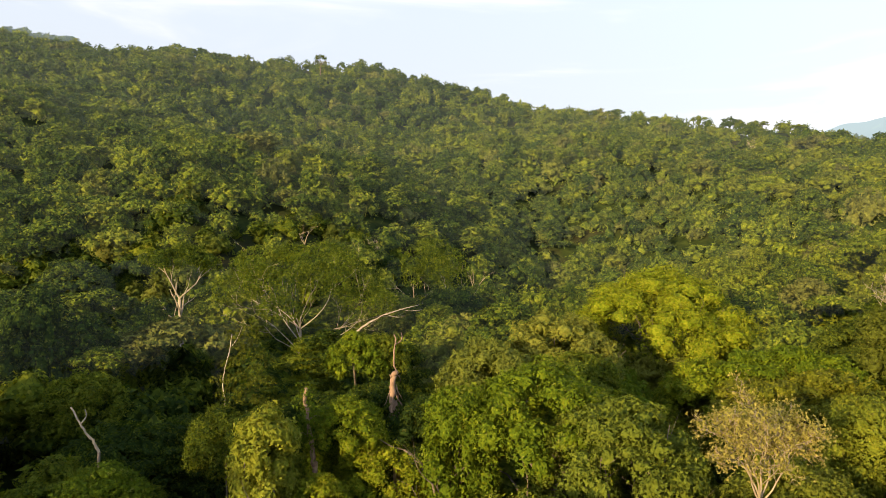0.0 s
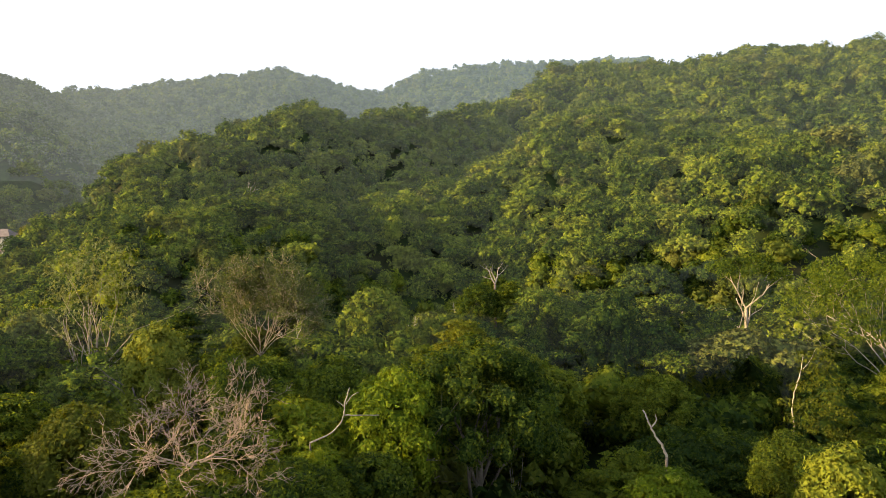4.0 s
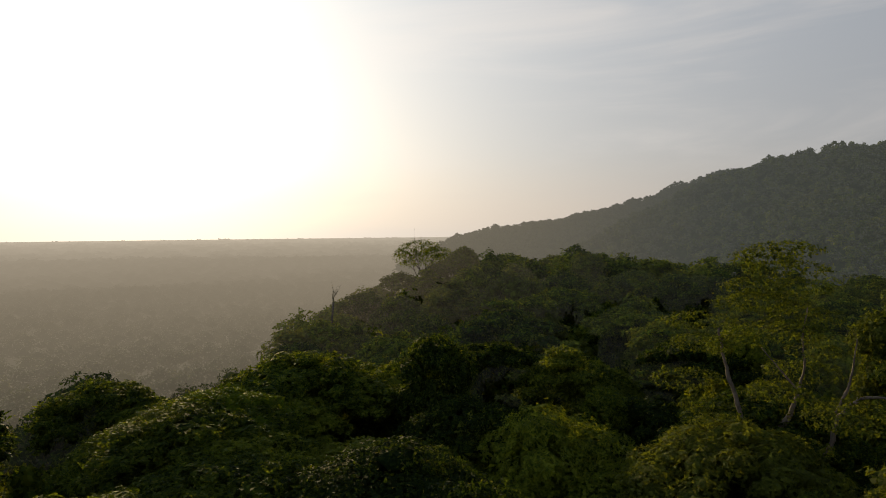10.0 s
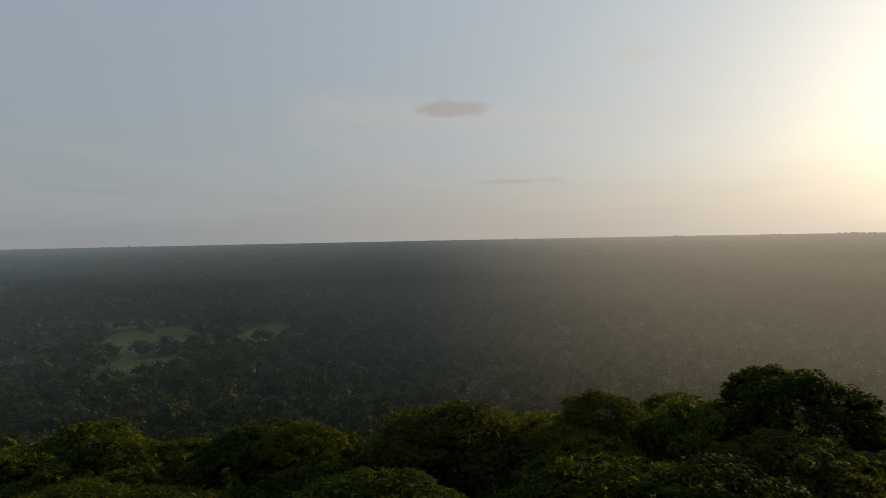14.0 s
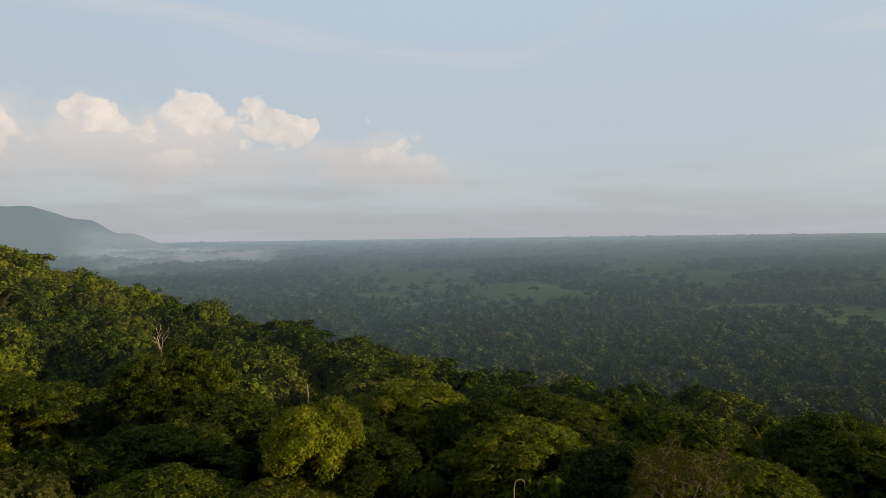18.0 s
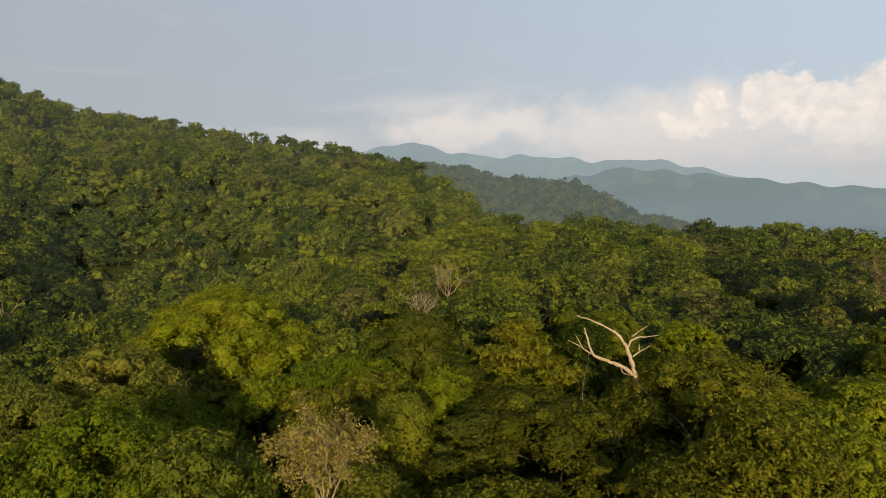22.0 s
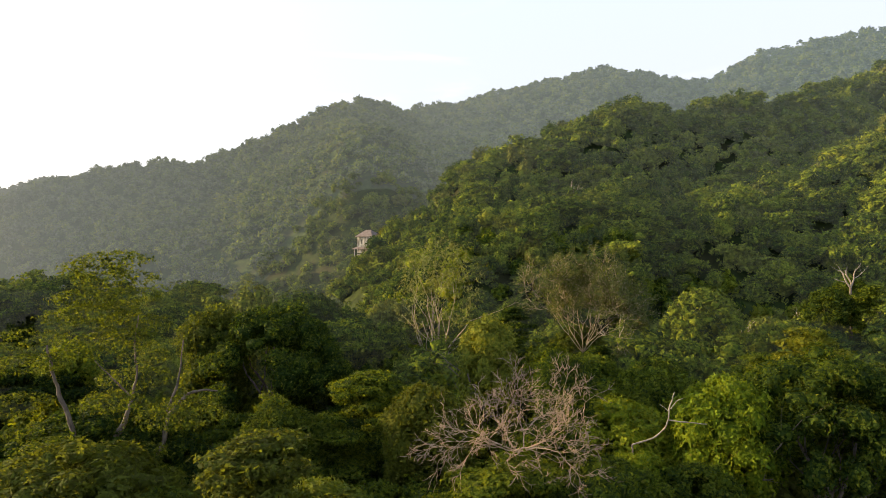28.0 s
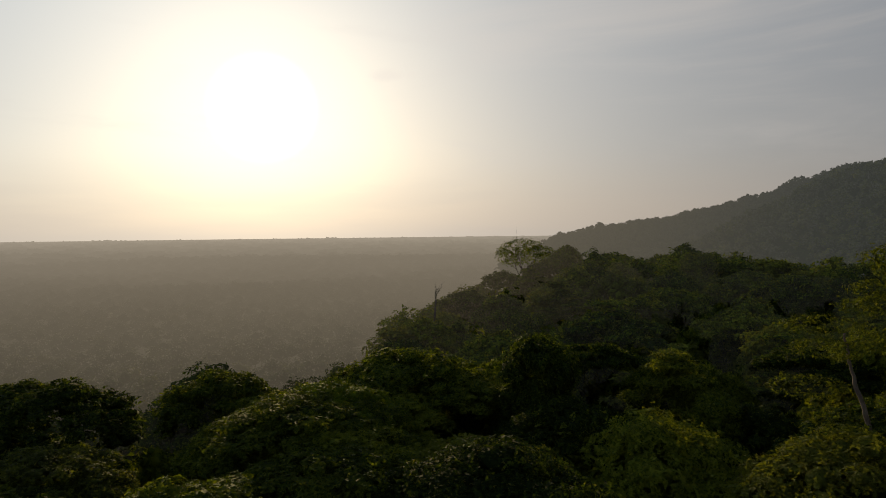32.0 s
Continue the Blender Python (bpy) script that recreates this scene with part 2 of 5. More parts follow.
# ---- the lie of the land ----
# Every ridge: its distance by azimuth, the height angle of its wooded crest by azimuth, its slope in front and behind.
RIDGES = {
    "home_hill": ([(318, 300), (335, 420), (360, 500), (394, 500), (404, 390), (420, 330), (436, 260)],
                  [(317, -3), (322, 2.6), (325, 4.4), (328, 6.2), (335, 7.6), (341, 7.9), (345, 8.7), (352.5, 9.4), (356.6, 10.8), (361.6, 11.7), (366, 12.7), (375, 12.7), (380.4, 13.2),
                   (385.5, 12.6), (393, 12.9), (396, 12.6), (398, 11.2), (404, 9.5), (408, 9.8), (412.7, 9.3), (416, 10.2), (420.4, 8.8), (429, 6.0), (431, 3.6), (433, 1.6), (435.5, 0.4), (439, -4)], 0.42, 0.3),
    "second_hill": ([(380, 1000), (450, 1060)],
                    [(384, 8), (388, 13.0), (396, 13.1), (400.4, 13.1), (406, 12.6), (410, 10.9), (417.2, 12.6), (423.6, 11.6), (430, 10.3), (433.6, 10.0), (438, 9.0), (444, 5), (450, 0)], 0.45, 0.4),
    "cone_hill": ([(420, 900), (470, 900)],
                  [(423, 0), (426, 5), (430, 7.8), (432.7, 9.6), (435, 10.5), (438.5, 10.8), (442.7, 8.8), (446.3, 7.2), (449.5, 5.8), (452.8, 5.7), (457.3, 4.9), (461.4, 3.7), (464, 2.2), (468, 0.6), (472, -2)], 0.44, 0.4),
    "long_hill": ([(445, 1250), (485, 1250)],
                  [(446, 3), (452, 4.4), (457, 4.8), (461.4, 3.9), (466, 2.3), (472.5, 0.75), (477.8, 0.1), (481, -0.6), (486, -3)], 0.25, 0.3),
    "east_ridge": ([(300, 1100), (335, 1100)],
                   [(302, -1.5), (306, 0.6), (309.3, 1.4), (313.6, 3.9), (320, 4.4), (323, 5.4), (327, 5.7), (331, 6.3), (338, 6.5), (345, 4)], 0.30, 0.3),
    "mountain": ([(275, 3350), (330, 3350)],
                 [(276, -1.2), (279, -0.25), (282.8, 0.95), (286.6, 2.0), (291.5, 2.5), (297, 3.1), (303, 4.0), (306.7, 4.5), (310.5, 5.0), (313.6, 4.4), (318, 3.6), (326, 2.5), (335, 1.5)], 0.35, 0.3),
    "far_mountain": ([(290, 4500), (340, 4500)],
                     [(290, 0), (297, 2.2), (300.8, 3.6), (306, 5.0), (308.4, 5.55), (312.7, 5.5), (315.4, 5.85), (321.3, 6.1), (324.5, 6.65), (327.2, 7.3), (330, 6.9), (336, 6.5), (345, 5), (360, 3)], 0.5, 0.5),
}
# The shoulder round the eye: azimuth, distance of its rim, height angle of the tree tops there.
RIM = [(0, 130, -5.0), (30, 130, -4.6), (60, 110, -6.0), (80, 140, -4.2), (100, 200, -2.2), (115, 230, -1.4), (122, 190, -1.5), (128, 160, -3.0), (133, 120, -5.4), (138, 90, -7.4),
       (150, 78, -8.3), (161, 70, -9.3), (170, 64, -11.0), (180, 60, -12.6), (195, 64, -12.8), (205, 76, -12.8), (215, 90, -11.7), (232, 100, -11.1), (252, 105, -9.9), (262, 125, -7.7),
       (270, 150, -5.4), (278, 190, -3.3), (284, 220, -1.6), (294, 270, 0.1), (305, 280, 0.6), (315, 280, 1.3), (322, 260, 2.0), (330, 200, -0.6), (345, 150, -3.6)]
CROWN_H = 17.0


def polar(x, y):
    return np.degrees(np.arctan2(-x, y)) % 360.0, np.hypot(x, y)


def rumple(x, y, size):
    """Uneven swells of about -1 to 1, with no set direction."""
    u, w = np.asarray(x, float) / size, np.asarray(y, float) / size
    return (np.sin(2.1 * u + 1.3 * w + 1.0) + np.sin(-1.2 * u + 2.3 * w + 2.2) + np.sin(3.4 * u - 2.1 * w + 0.4) * 0.7 + np.sin(0.9 * u + 4.1 * w) * 0.6) / 2.4


def plain_z(az, r):
    """The plain: level near by, rising gently to the horizon, with low swells."""
    z = np.where(r < 1500, 25.0, 25.0 + (r - 1500) * (54.5 / 3350))
    a = np.radians(az)
    swell = 4.0 * np.sin(r / 130.0 + 3.0 * np.sin(3 * a)) * np.sin(a * 9 + r / 300.0)
    knoll = 14.0 * np.exp(-(((az - 249.5) / 3.6) ** 2) - ((r - 900) / 90.0) ** 2) + 9.0 * np.exp(-(((az - 244) / 4.0) ** 2) - ((r - 800) / 80.0) ** 2)
    band = 8.0 * np.exp(-(((az - 150) / 14.0) ** 2) - ((r - 900) / 120.0) ** 2) + 11.0 * np.exp(-(((az - 140) / 16.0) ** 2) - ((r - 1700) / 200.0) ** 2)
    return z + (swell + knoll + band) * np.clip((r - 300) / 300, 0, 1) * np.clip((4300 - r) / 2500, 0, 1)


# Open pastures on the plain: azimuth, distance, half width.
PASTURES = [(249.5, 890, 75), (245.0, 800, 35), (210, 600, 40), (201, 560, 26), (236, 1150, 70), (222, 1400, 90), (262, 1500, 90), (211, 450, 26), (219, 520, 22), (225, 700, 40), (257, 1150, 90), (240, 1700, 120)]


def field(x, y):
    """Above 0 where the plain is open pasture."""
    az, r = polar(np.asarray(x, float), np.asarray(y, float))
    f = rumple(x, y, 95.0) * 0.6 + rumple(np.asarray(y) + 300.0, np.asarray(x), 260.0) * 0.55 - np.where(r < 700, 1.7, 0.36)
    f = f - 2.0 * np.exp(-(((az - 148.0) / 38.0) ** 4))
    for pa, pr, across in PASTURES:
        px, py = -math.sin(radians(pa)) * pr, math.cos(radians(pa)) * pr
        f = np.maximum(f, 0.7 - np.hypot((x - px) * py - (y - py) * px, ((x - px) * px + (y - py) * py) / (1.0 + pr / 500.0)) / (pr * across) * 0.7 + 0.25 * rumple(x, y, 16.0))
    return f


def canopy_z(x, y):
    """Height of the mean tree tops over a point, with what kind of land it is: 0 plain, 1 shoulder, 2 hill, 3 mountain."""
    az, r = polar(np.asarray(x, float), np.asarray(y, float))
    a3 = [c[0] - 360 for c in RIM[-2:]] + [c[0] for c in RIM] + [c[0] + 360 for c in RIM[:2]]
    rim_r = np.interp(az, a3, [c[1] for c in RIM[-2:] + RIM + RIM[:2]])
    rim_e = np.interp(az, a3, [c[2] for c in RIM[-2:] + RIM + RIM[:2]])
    rim_z = EYE + rim_r * np.tan(np.radians(rim_e))
    f = np.clip((r - 25) / (rim_r - 25), 0, 1)
    shoulder = np.where(r <= rim_r, (EYE - 15.0) * (1 - f) + rim_z * f, rim_z - 0.42 * (r - rim_r))
    shoulder = shoulder - 8.0 * np.exp(-(((az - 24) / 15.0) ** 2) - ((r - 56) / 17.0) ** 2)
    z = plain_z(az, r) + 11.0
    land = np.zeros(np.shape(z))
    land = np.where(shoulder > z, 1.0, land)
    z = np.maximum(z, shoulder)
    for name, (dist, crest, front, behind) in RIDGES.items():
        a = np.where(az < 200, az + 360, az) if crest[-1][0] > 362 else az
        d = np.interp(a, [c[0] for c in dist], [c[1] for c in dist])
        e = np.interp(a, [c[0] for c in crest], [c[1] for c in crest], left=-60, right=-60)
        e = np.where(e < -30, -6.0, e)
        inside = (a > crest[0][0]) & (a < crest[-1][0])
        top = EYE + d * np.tan(np.radians(e + 0.55 - 0.1 * (d > 2000)))
        top = top + (0.0035 if d.min() > 2000 else 0.003) * d * rumple(x, y, 0.025 * d)
        k = np.abs(r - d)
        fall = np.where(r < d, k * front, k * behind)
        fold = 0.035 * d * rumple(x, y, d * 0.22) * np.clip(k / (0.2 * d), 0, 1)
        h = np.where(inside, top - fall + fold, -100)
        land = np.where(h > z, 3.0 if "mountain" in name else 2.0, land)
        z = np.maximum(z, h)
    return z, land


def ground_z(x, y):
    z, land = canopy_z(x, y)
    z = z - np.where(land < 0.5, 11.0, np.where(land > 2.5, 6.0, np.where((land > 1.5) & (np.hypot(x, y) > 150), 7.5, CROWN_H)))
    hx, hy = -math.sin(radians(76.7)) * 300, math.cos(radians(76.7)) * 300
    return z + 20.0 * np.exp(-(((x - hx) ** 2 + (y - hy) ** 2) / 14.0 ** 2))


def painted_haze(N, shader_out, colour_far, reach, start, aside=(0.070, 0.082, 0.092), sunward=(0.33, 0.28, 0.21), thin=1.0):
    """Haze painted in as emission: it thickens with distance and towards the sun."""
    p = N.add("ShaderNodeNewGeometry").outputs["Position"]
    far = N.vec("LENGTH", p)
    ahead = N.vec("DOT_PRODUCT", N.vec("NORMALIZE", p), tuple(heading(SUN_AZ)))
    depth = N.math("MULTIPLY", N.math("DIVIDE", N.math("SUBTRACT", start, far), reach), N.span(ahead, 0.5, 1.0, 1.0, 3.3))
    # the painted haze thins with height
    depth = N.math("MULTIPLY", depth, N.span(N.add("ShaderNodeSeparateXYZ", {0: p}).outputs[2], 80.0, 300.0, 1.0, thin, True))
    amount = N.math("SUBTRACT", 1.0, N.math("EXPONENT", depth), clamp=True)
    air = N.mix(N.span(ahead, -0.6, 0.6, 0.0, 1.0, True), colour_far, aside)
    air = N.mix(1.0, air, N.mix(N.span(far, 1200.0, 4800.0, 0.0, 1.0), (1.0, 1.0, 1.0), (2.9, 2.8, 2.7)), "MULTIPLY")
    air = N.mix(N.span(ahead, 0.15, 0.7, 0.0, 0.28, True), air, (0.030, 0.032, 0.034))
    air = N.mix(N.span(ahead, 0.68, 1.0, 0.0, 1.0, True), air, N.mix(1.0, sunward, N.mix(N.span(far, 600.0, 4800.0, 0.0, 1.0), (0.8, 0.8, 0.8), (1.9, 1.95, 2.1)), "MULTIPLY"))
    # a bank of ground mist, painted as glow, at the foot of the mountains
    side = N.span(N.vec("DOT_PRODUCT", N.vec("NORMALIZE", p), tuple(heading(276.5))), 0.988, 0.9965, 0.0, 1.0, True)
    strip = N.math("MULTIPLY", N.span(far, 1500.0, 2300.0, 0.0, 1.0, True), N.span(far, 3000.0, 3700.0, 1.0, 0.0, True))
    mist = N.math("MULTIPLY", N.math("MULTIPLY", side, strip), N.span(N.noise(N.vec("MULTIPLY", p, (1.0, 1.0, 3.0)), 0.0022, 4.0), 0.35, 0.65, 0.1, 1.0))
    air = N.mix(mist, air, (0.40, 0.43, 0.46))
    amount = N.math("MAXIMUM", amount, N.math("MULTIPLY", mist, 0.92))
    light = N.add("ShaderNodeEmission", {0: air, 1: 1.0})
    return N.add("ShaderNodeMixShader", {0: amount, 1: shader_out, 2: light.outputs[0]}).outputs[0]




def land_material(name, far, air=0):
    m = bpy.data.materials.new(name)
    m.use_nodes = True
    N = Nodes(m.node_tree)
    p = N.add("ShaderNodeNewGeometry").outputs["Position"]
    fine = N.noise(p, 0.25, 6.0, 0.65)
    if far:
        woods = N.mix(N.span(N.math("MULTIPLY_ADD", N.noise(p, 0.012, 4.0, 0.65), 0.8, N.math("MULTIPLY", fine, 0.4)), 0.42, 0.78), (0.018, 0.032, 0.012), (0.060, 0.086, 0.026))
        grass = N.mix(N.noise(p, 0.02, 3.0), (0.078, 0.135, 0.024), (0.125, 0.185, 0.038))
        grass = N.mix(N.span(N.noise(p, 0.4, 3.0, 0.7), 0.55, 0.75, 0.0, 0.6), grass, (0.045, 0.07, 0.02))
        open_land = N.add("ShaderNodeAttribute", attr="field").outputs["Fac"]
        col = N.mix(N.span(N.math("MULTIPLY_ADD", N.noise(p, 0.03, 3.0), 0.3, open_land), 0.13, 0.2, 0.0, 1.0), woods, grass)
    else:
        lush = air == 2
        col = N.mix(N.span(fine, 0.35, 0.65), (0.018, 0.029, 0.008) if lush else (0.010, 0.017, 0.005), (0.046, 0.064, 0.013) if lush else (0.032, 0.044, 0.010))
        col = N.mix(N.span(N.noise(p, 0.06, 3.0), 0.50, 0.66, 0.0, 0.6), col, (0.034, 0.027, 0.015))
    out = N.add("ShaderNodeBsdfPrincipled", {"Base Color": col, "Roughness": 0.95, "Specular IOR Level": 0.1}).outputs[0]
    # haze painted over the plain, the mountains and the far forest floor
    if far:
        out = painted_haze(N, out, (0.100, 0.130, 0.150), 760.0, 150.0, (0.078, 0.091, 0.096), thin=0.40)
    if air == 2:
        out = painted_haze(N, out, (0.125, 0.155, 0.165), 1500.0, 150.0, (0.125, 0.132, 0.124), (0.23, 0.20, 0.15))
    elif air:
        out = painted_haze(N, out, (0.13, 0.15, 0.13), 2500.0, 150.0, (0.12, 0.125, 0.11), (0.26, 0.22, 0.16))
    N.tree.links.new(out, N.add("ShaderNodeOutputMaterial").inputs[0])
    return m


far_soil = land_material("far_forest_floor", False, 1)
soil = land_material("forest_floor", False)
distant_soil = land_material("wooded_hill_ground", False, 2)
plain_mat = land_material("haze_painted_plain", True)


# Leaves with the haze painted over them as emission.
def haze_painted_leaf(name, cols, reach, start, colour_far, aside=(0.070, 0.082, 0.092), sunward=(0.33, 0.28, 0.21), grain=1.0, air=0.6):
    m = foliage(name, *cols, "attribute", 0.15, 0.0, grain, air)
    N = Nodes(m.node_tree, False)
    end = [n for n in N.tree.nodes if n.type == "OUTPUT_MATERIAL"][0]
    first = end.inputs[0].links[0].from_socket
    N.tree.links.new(painted_haze(N, first, colour_far, reach, start, aside, sunward), end.inputs[0])
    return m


# Each of these leaf materials glows with painted haze; the hillside's starts at 60 m.
leaf_plain = haze_painted_leaf("plain_trees_leaves", ((0.022, 0.038, 0.013), (0.038, 0.058, 0.019), (0.072, 0.086, 0.038)), 800.0, 210.0, (0.100, 0.134, 0.157), (0.084, 0.102, 0.111), grain=1.3, air=0.68)
leaf_distant = haze_painted_leaf("distant_leaves", GREEN, 1500.0, 150.0, (0.125, 0.155, 0.165), (0.125, 0.132, 0.124), (0.23, 0.20, 0.15))
leaf_hillside = haze_painted_leaf("hillside_leaves", GREEN, 1000.0, 60.0, (0.03, 0.036, 0.036), (0.035, 0.036, 0.033), (0.34, 0.265, 0.17), 3.4)
leaf_ridge = haze_painted_leaf("ridge_leaves", GREEN, 2500.0, 150.0, (0.13, 0.15, 0.13), (0.12, 0.125, 0.11), (0.26, 0.22, 0.16), 2.2)


def link_mesh(name, verts, faces, materials, parent=None, label="", slots=None, tone=None, smooth=False):
    """One mesh object from arrays of vertices and of triangles."""
    me = bpy.data.meshes.new(name)
    verts, faces = np.asarray(verts, np.float32), np.asarray(faces, np.int32)
    me.vertices.add(len(verts))
    me.vertices.foreach_set("co", verts.ravel())
    n, k = faces.shape
    me.loops.add(n * k)
    me.loops.foreach_set("vertex_index", faces.ravel())
    me.polygons.add(n)
    me.polygons.foreach_set("loop_start", np.arange(0, n * k, k, dtype=np.int32))
    if slots is not None:
        me.polygons.foreach_set("material_index", np.asarray(slots, np.int32))
    if smooth:
        me.polygons.foreach_set("use_smooth", np.ones(n, bool))
    for m in materials:
        me.materials.append(m)
    if tone is not None:
        me.attributes.new("tone", "FLOAT", "POINT").data.foreach_set("value", np.asarray(tone, np.float32))
    if k == 3:
        shared = np.bincount(faces.ravel(), minlength=len(verts)) > 1
        me.attributes.new("solid", "FLOAT", "POINT").data.foreach_set("value", shared.astype(np.float32))
    me.update(calc_edges=True)
    me.validate()
    ob = new(name, me)
    if parent is not None:
        ob.parent = parent
    if label:
        tagged(ob, label)
    return ob


def land_sheet():
    """The ground: one sheet from under the eye to the horizon."""
    rad = np.unique(np.concatenate([[0.5], np.geomspace(12, 4850, 130), [600, 620, 640, 800, 820, 840, 1080, 1100, 1120, 3300, 3350, 3400, 4450, 4500, 4550]]))
    az = np.concatenate([np.arange(0, 270, 0.75), np.arange(270, 336, 0.22), np.arange(336.0, 360, 0.75)])
    R, A = np.meshgrid(rad, np.radians(az), indexing="ij")
    X, Y = -np.sin(A) * R, np.cos(A) * R
    Z = ground_z(X, Y)
    v = np.stack([X, Y, Z], -1).reshape(-1, 3)
    i, j = np.meshgrid(np.arange(len(rad) - 1), np.arange(len(az)), indexing="ij")
    j2 = (j + 1) % len(az)
    q = np.stack([i * len(az) + j, i * len(az) + j2, (i + 1) * len(az) + j2, (i + 1) * len(az) + j], -1).reshape(-1, 4)
    _, land = canopy_z(X, Y)
    far = ((land[:-1] < 0.5) | (land[:-1] > 2.5)) & (R[:-1] > 150)
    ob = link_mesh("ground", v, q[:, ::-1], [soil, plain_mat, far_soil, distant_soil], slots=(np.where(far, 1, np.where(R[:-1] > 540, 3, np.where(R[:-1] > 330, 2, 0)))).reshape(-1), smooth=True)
    ob.data.attributes.new("field", "FLOAT", "POINT").data.foreach_set("value", field(X, Y).reshape(-1).astype(np.float32))
    tagged(ob, "forest floor on the hills and hazy green plain to the horizon", "ground", kind="structure")


land_sheet()

# ---- trees ----
ICO_V = np.array([(0, 0, 1), *[(0.894 * math.cos(k * 1.2566), 0.894 * math.sin(k * 1.2566), 0.447) for k in range(5)],
                  *[(0.894 * math.cos(k * 1.2566 + 0.628), 0.894 * math.sin(k * 1.2566 + 0.628), -0.447) for k in range(5)], (0, 0, -1)])
ICO_F = np.array([(0, 1 + k, 1 + (k + 1) % 5) for k in range(5)] + [(1 + k, 6 + k, 1 + (k + 1) % 5) for k in range(5)]
                 + [(6 + k, 6 + (k + 1) % 5, 1 + (k + 1) % 5) for k in range(5)] + [(11, 6 + (k + 1) % 5, 6 + k) for k in range(5)])
OCT_V = np.array([(1.2, 0, 0), (0, 1.2, 0), (-1.2, 0, 0), (0, -1.2, 0), (0, 0, 1.2), (0, 0, -1.0)])
OCT_F = np.array([(0, 1, 4), (1, 2, 4), (2, 3, 4), (3, 0, 4), (1, 0, 5), (2, 1, 5), (3, 2, 5), (0, 3, 5)])


def unit(v):
    return v / np.maximum(np.linalg.norm(v, axis=-1, keepdims=True), 1e-9)


def lobes_of(kind, rng):
    """Clumps that make up a crown of radius 1 whose top is at height 0: centre and half axes."""
    out = []
    if kind == "dome":
        for k in range(15):
            a, q = k * 2.4 + rng.uniform(-0.4, 0.4), math.sqrt((k + 0.5) / 15)
            s = rng.uniform(0.26, 0.40)
            out.append((q * 0.78 * math.cos(a), q * 0.78 * math.sin(a), -s - 0.62 * q * q + rng.uniform(-0.14, 0.08), s, s, s * rng.uniform(0.6, 0.85)))
        for k in range(8):
            a = k * 0.785 + rng.uniform(-0.3, 0.3)
            s = rng.uniform(0.24, 0.36)
            out.append((0.72 * math.cos(a), 0.72 * math.sin(a), -1.12 + rng.uniform(-0.2, 0.1), s, s, s * 1.25))
    elif kind == "broad":
        for k in range(46):
            a, q = k * 2.4 + rng.uniform(-0.3, 0.3), math.sqrt((k + 0.5) / 46)
            s = rng.uniform(0.13, 0.23)
            out.append((q * 0.88 * math.cos(a), q * 0.88 * math.sin(a), -s - 0.62 * q ** 2.4 + rng.uniform(-0.12, 0.05), s, s, s * rng.uniform(0.6, 0.9)))
        for k in range(14):
            a = k * 2.4 + rng.uniform(-0.3, 0.3)
            s = rng.uniform(0.15, 0.24)
            out.append((0.86 * math.cos(a), 0.86 * math.sin(a), -0.95 + rng.uniform(-0.25, 0.1), s, s, s * 1.2))
    elif kind == "draped":
        for k in range(9):
            a, q = k * 2.4, math.sqrt((k + 0.5) / 9)
            s = rng.uniform(0.26, 0.38)
            out.append((q * 0.55 * math.cos(a), q * 0.55 * math.sin(a), -s - 0.45 * q * q + rng.uniform(-0.2, 0.05), s, s, s * 0.9))
        for k in range(13):
            a = k * 2.4 + rng.uniform(-0.3, 0.3)
            z = -0.8 - 0.11 * k + rng.uniform(-0.1, 0.1)
            q = 0.42 + 0.2 * rng.random()
            s = rng.uniform(0.2, 0.32)
            out.append((q * math.cos(a), q * math.sin(a), z, s, s, s * rng.uniform(1.2, 2.2)))
    elif kind == "umbrella":
        for k in range(17):
            a, q = k * 2.4 + rng.uniform(-0.3, 0.3), math.sqrt((k + 0.6) / 17)
            s = rng.uniform(0.20, 0.32)
            out.append((q * 0.9 * math.cos(a), q * 0.9 * math.sin(a), -0.12 - 0.34 * q * q + rng.uniform(-0.10, 0.06), s, s, s * 0.36))
    elif kind == "layered":
        for k in range(26):
            a, h = k * 2.4 + rng.uniform(-0.4, 0.4), (k + 0.5) / 26
            q = (0.15 + 0.85 * min(1.0, h * 1.6)) * rng.uniform(0.35, 0.95)
            s = rng.uniform(0.20, 0.33)
            out.append((q * math.cos(a), q * math.sin(a), -0.06 - 1.55 * h + rng.uniform(-0.05, 0.05), s, s, s * 0.22))
    elif kind == "round":
        for k in range(24):
            a, q = k * 2.4 + rng.uniform(-0.3, 0.3), math.sqrt((k + 0.5) / 24)
            s = rng.uniform(0.20, 0.34)
            out.append((q * 0.72 * math.cos(a), q * 0.72 * math.sin(a), -s - 0.6 * q * q + rng.uniform(-0.15, 0.07), s, s, s * 0.85))
        out.append((0, 0, -0.8, 0.62, 0.62, 0.6))
    return np.array(out)


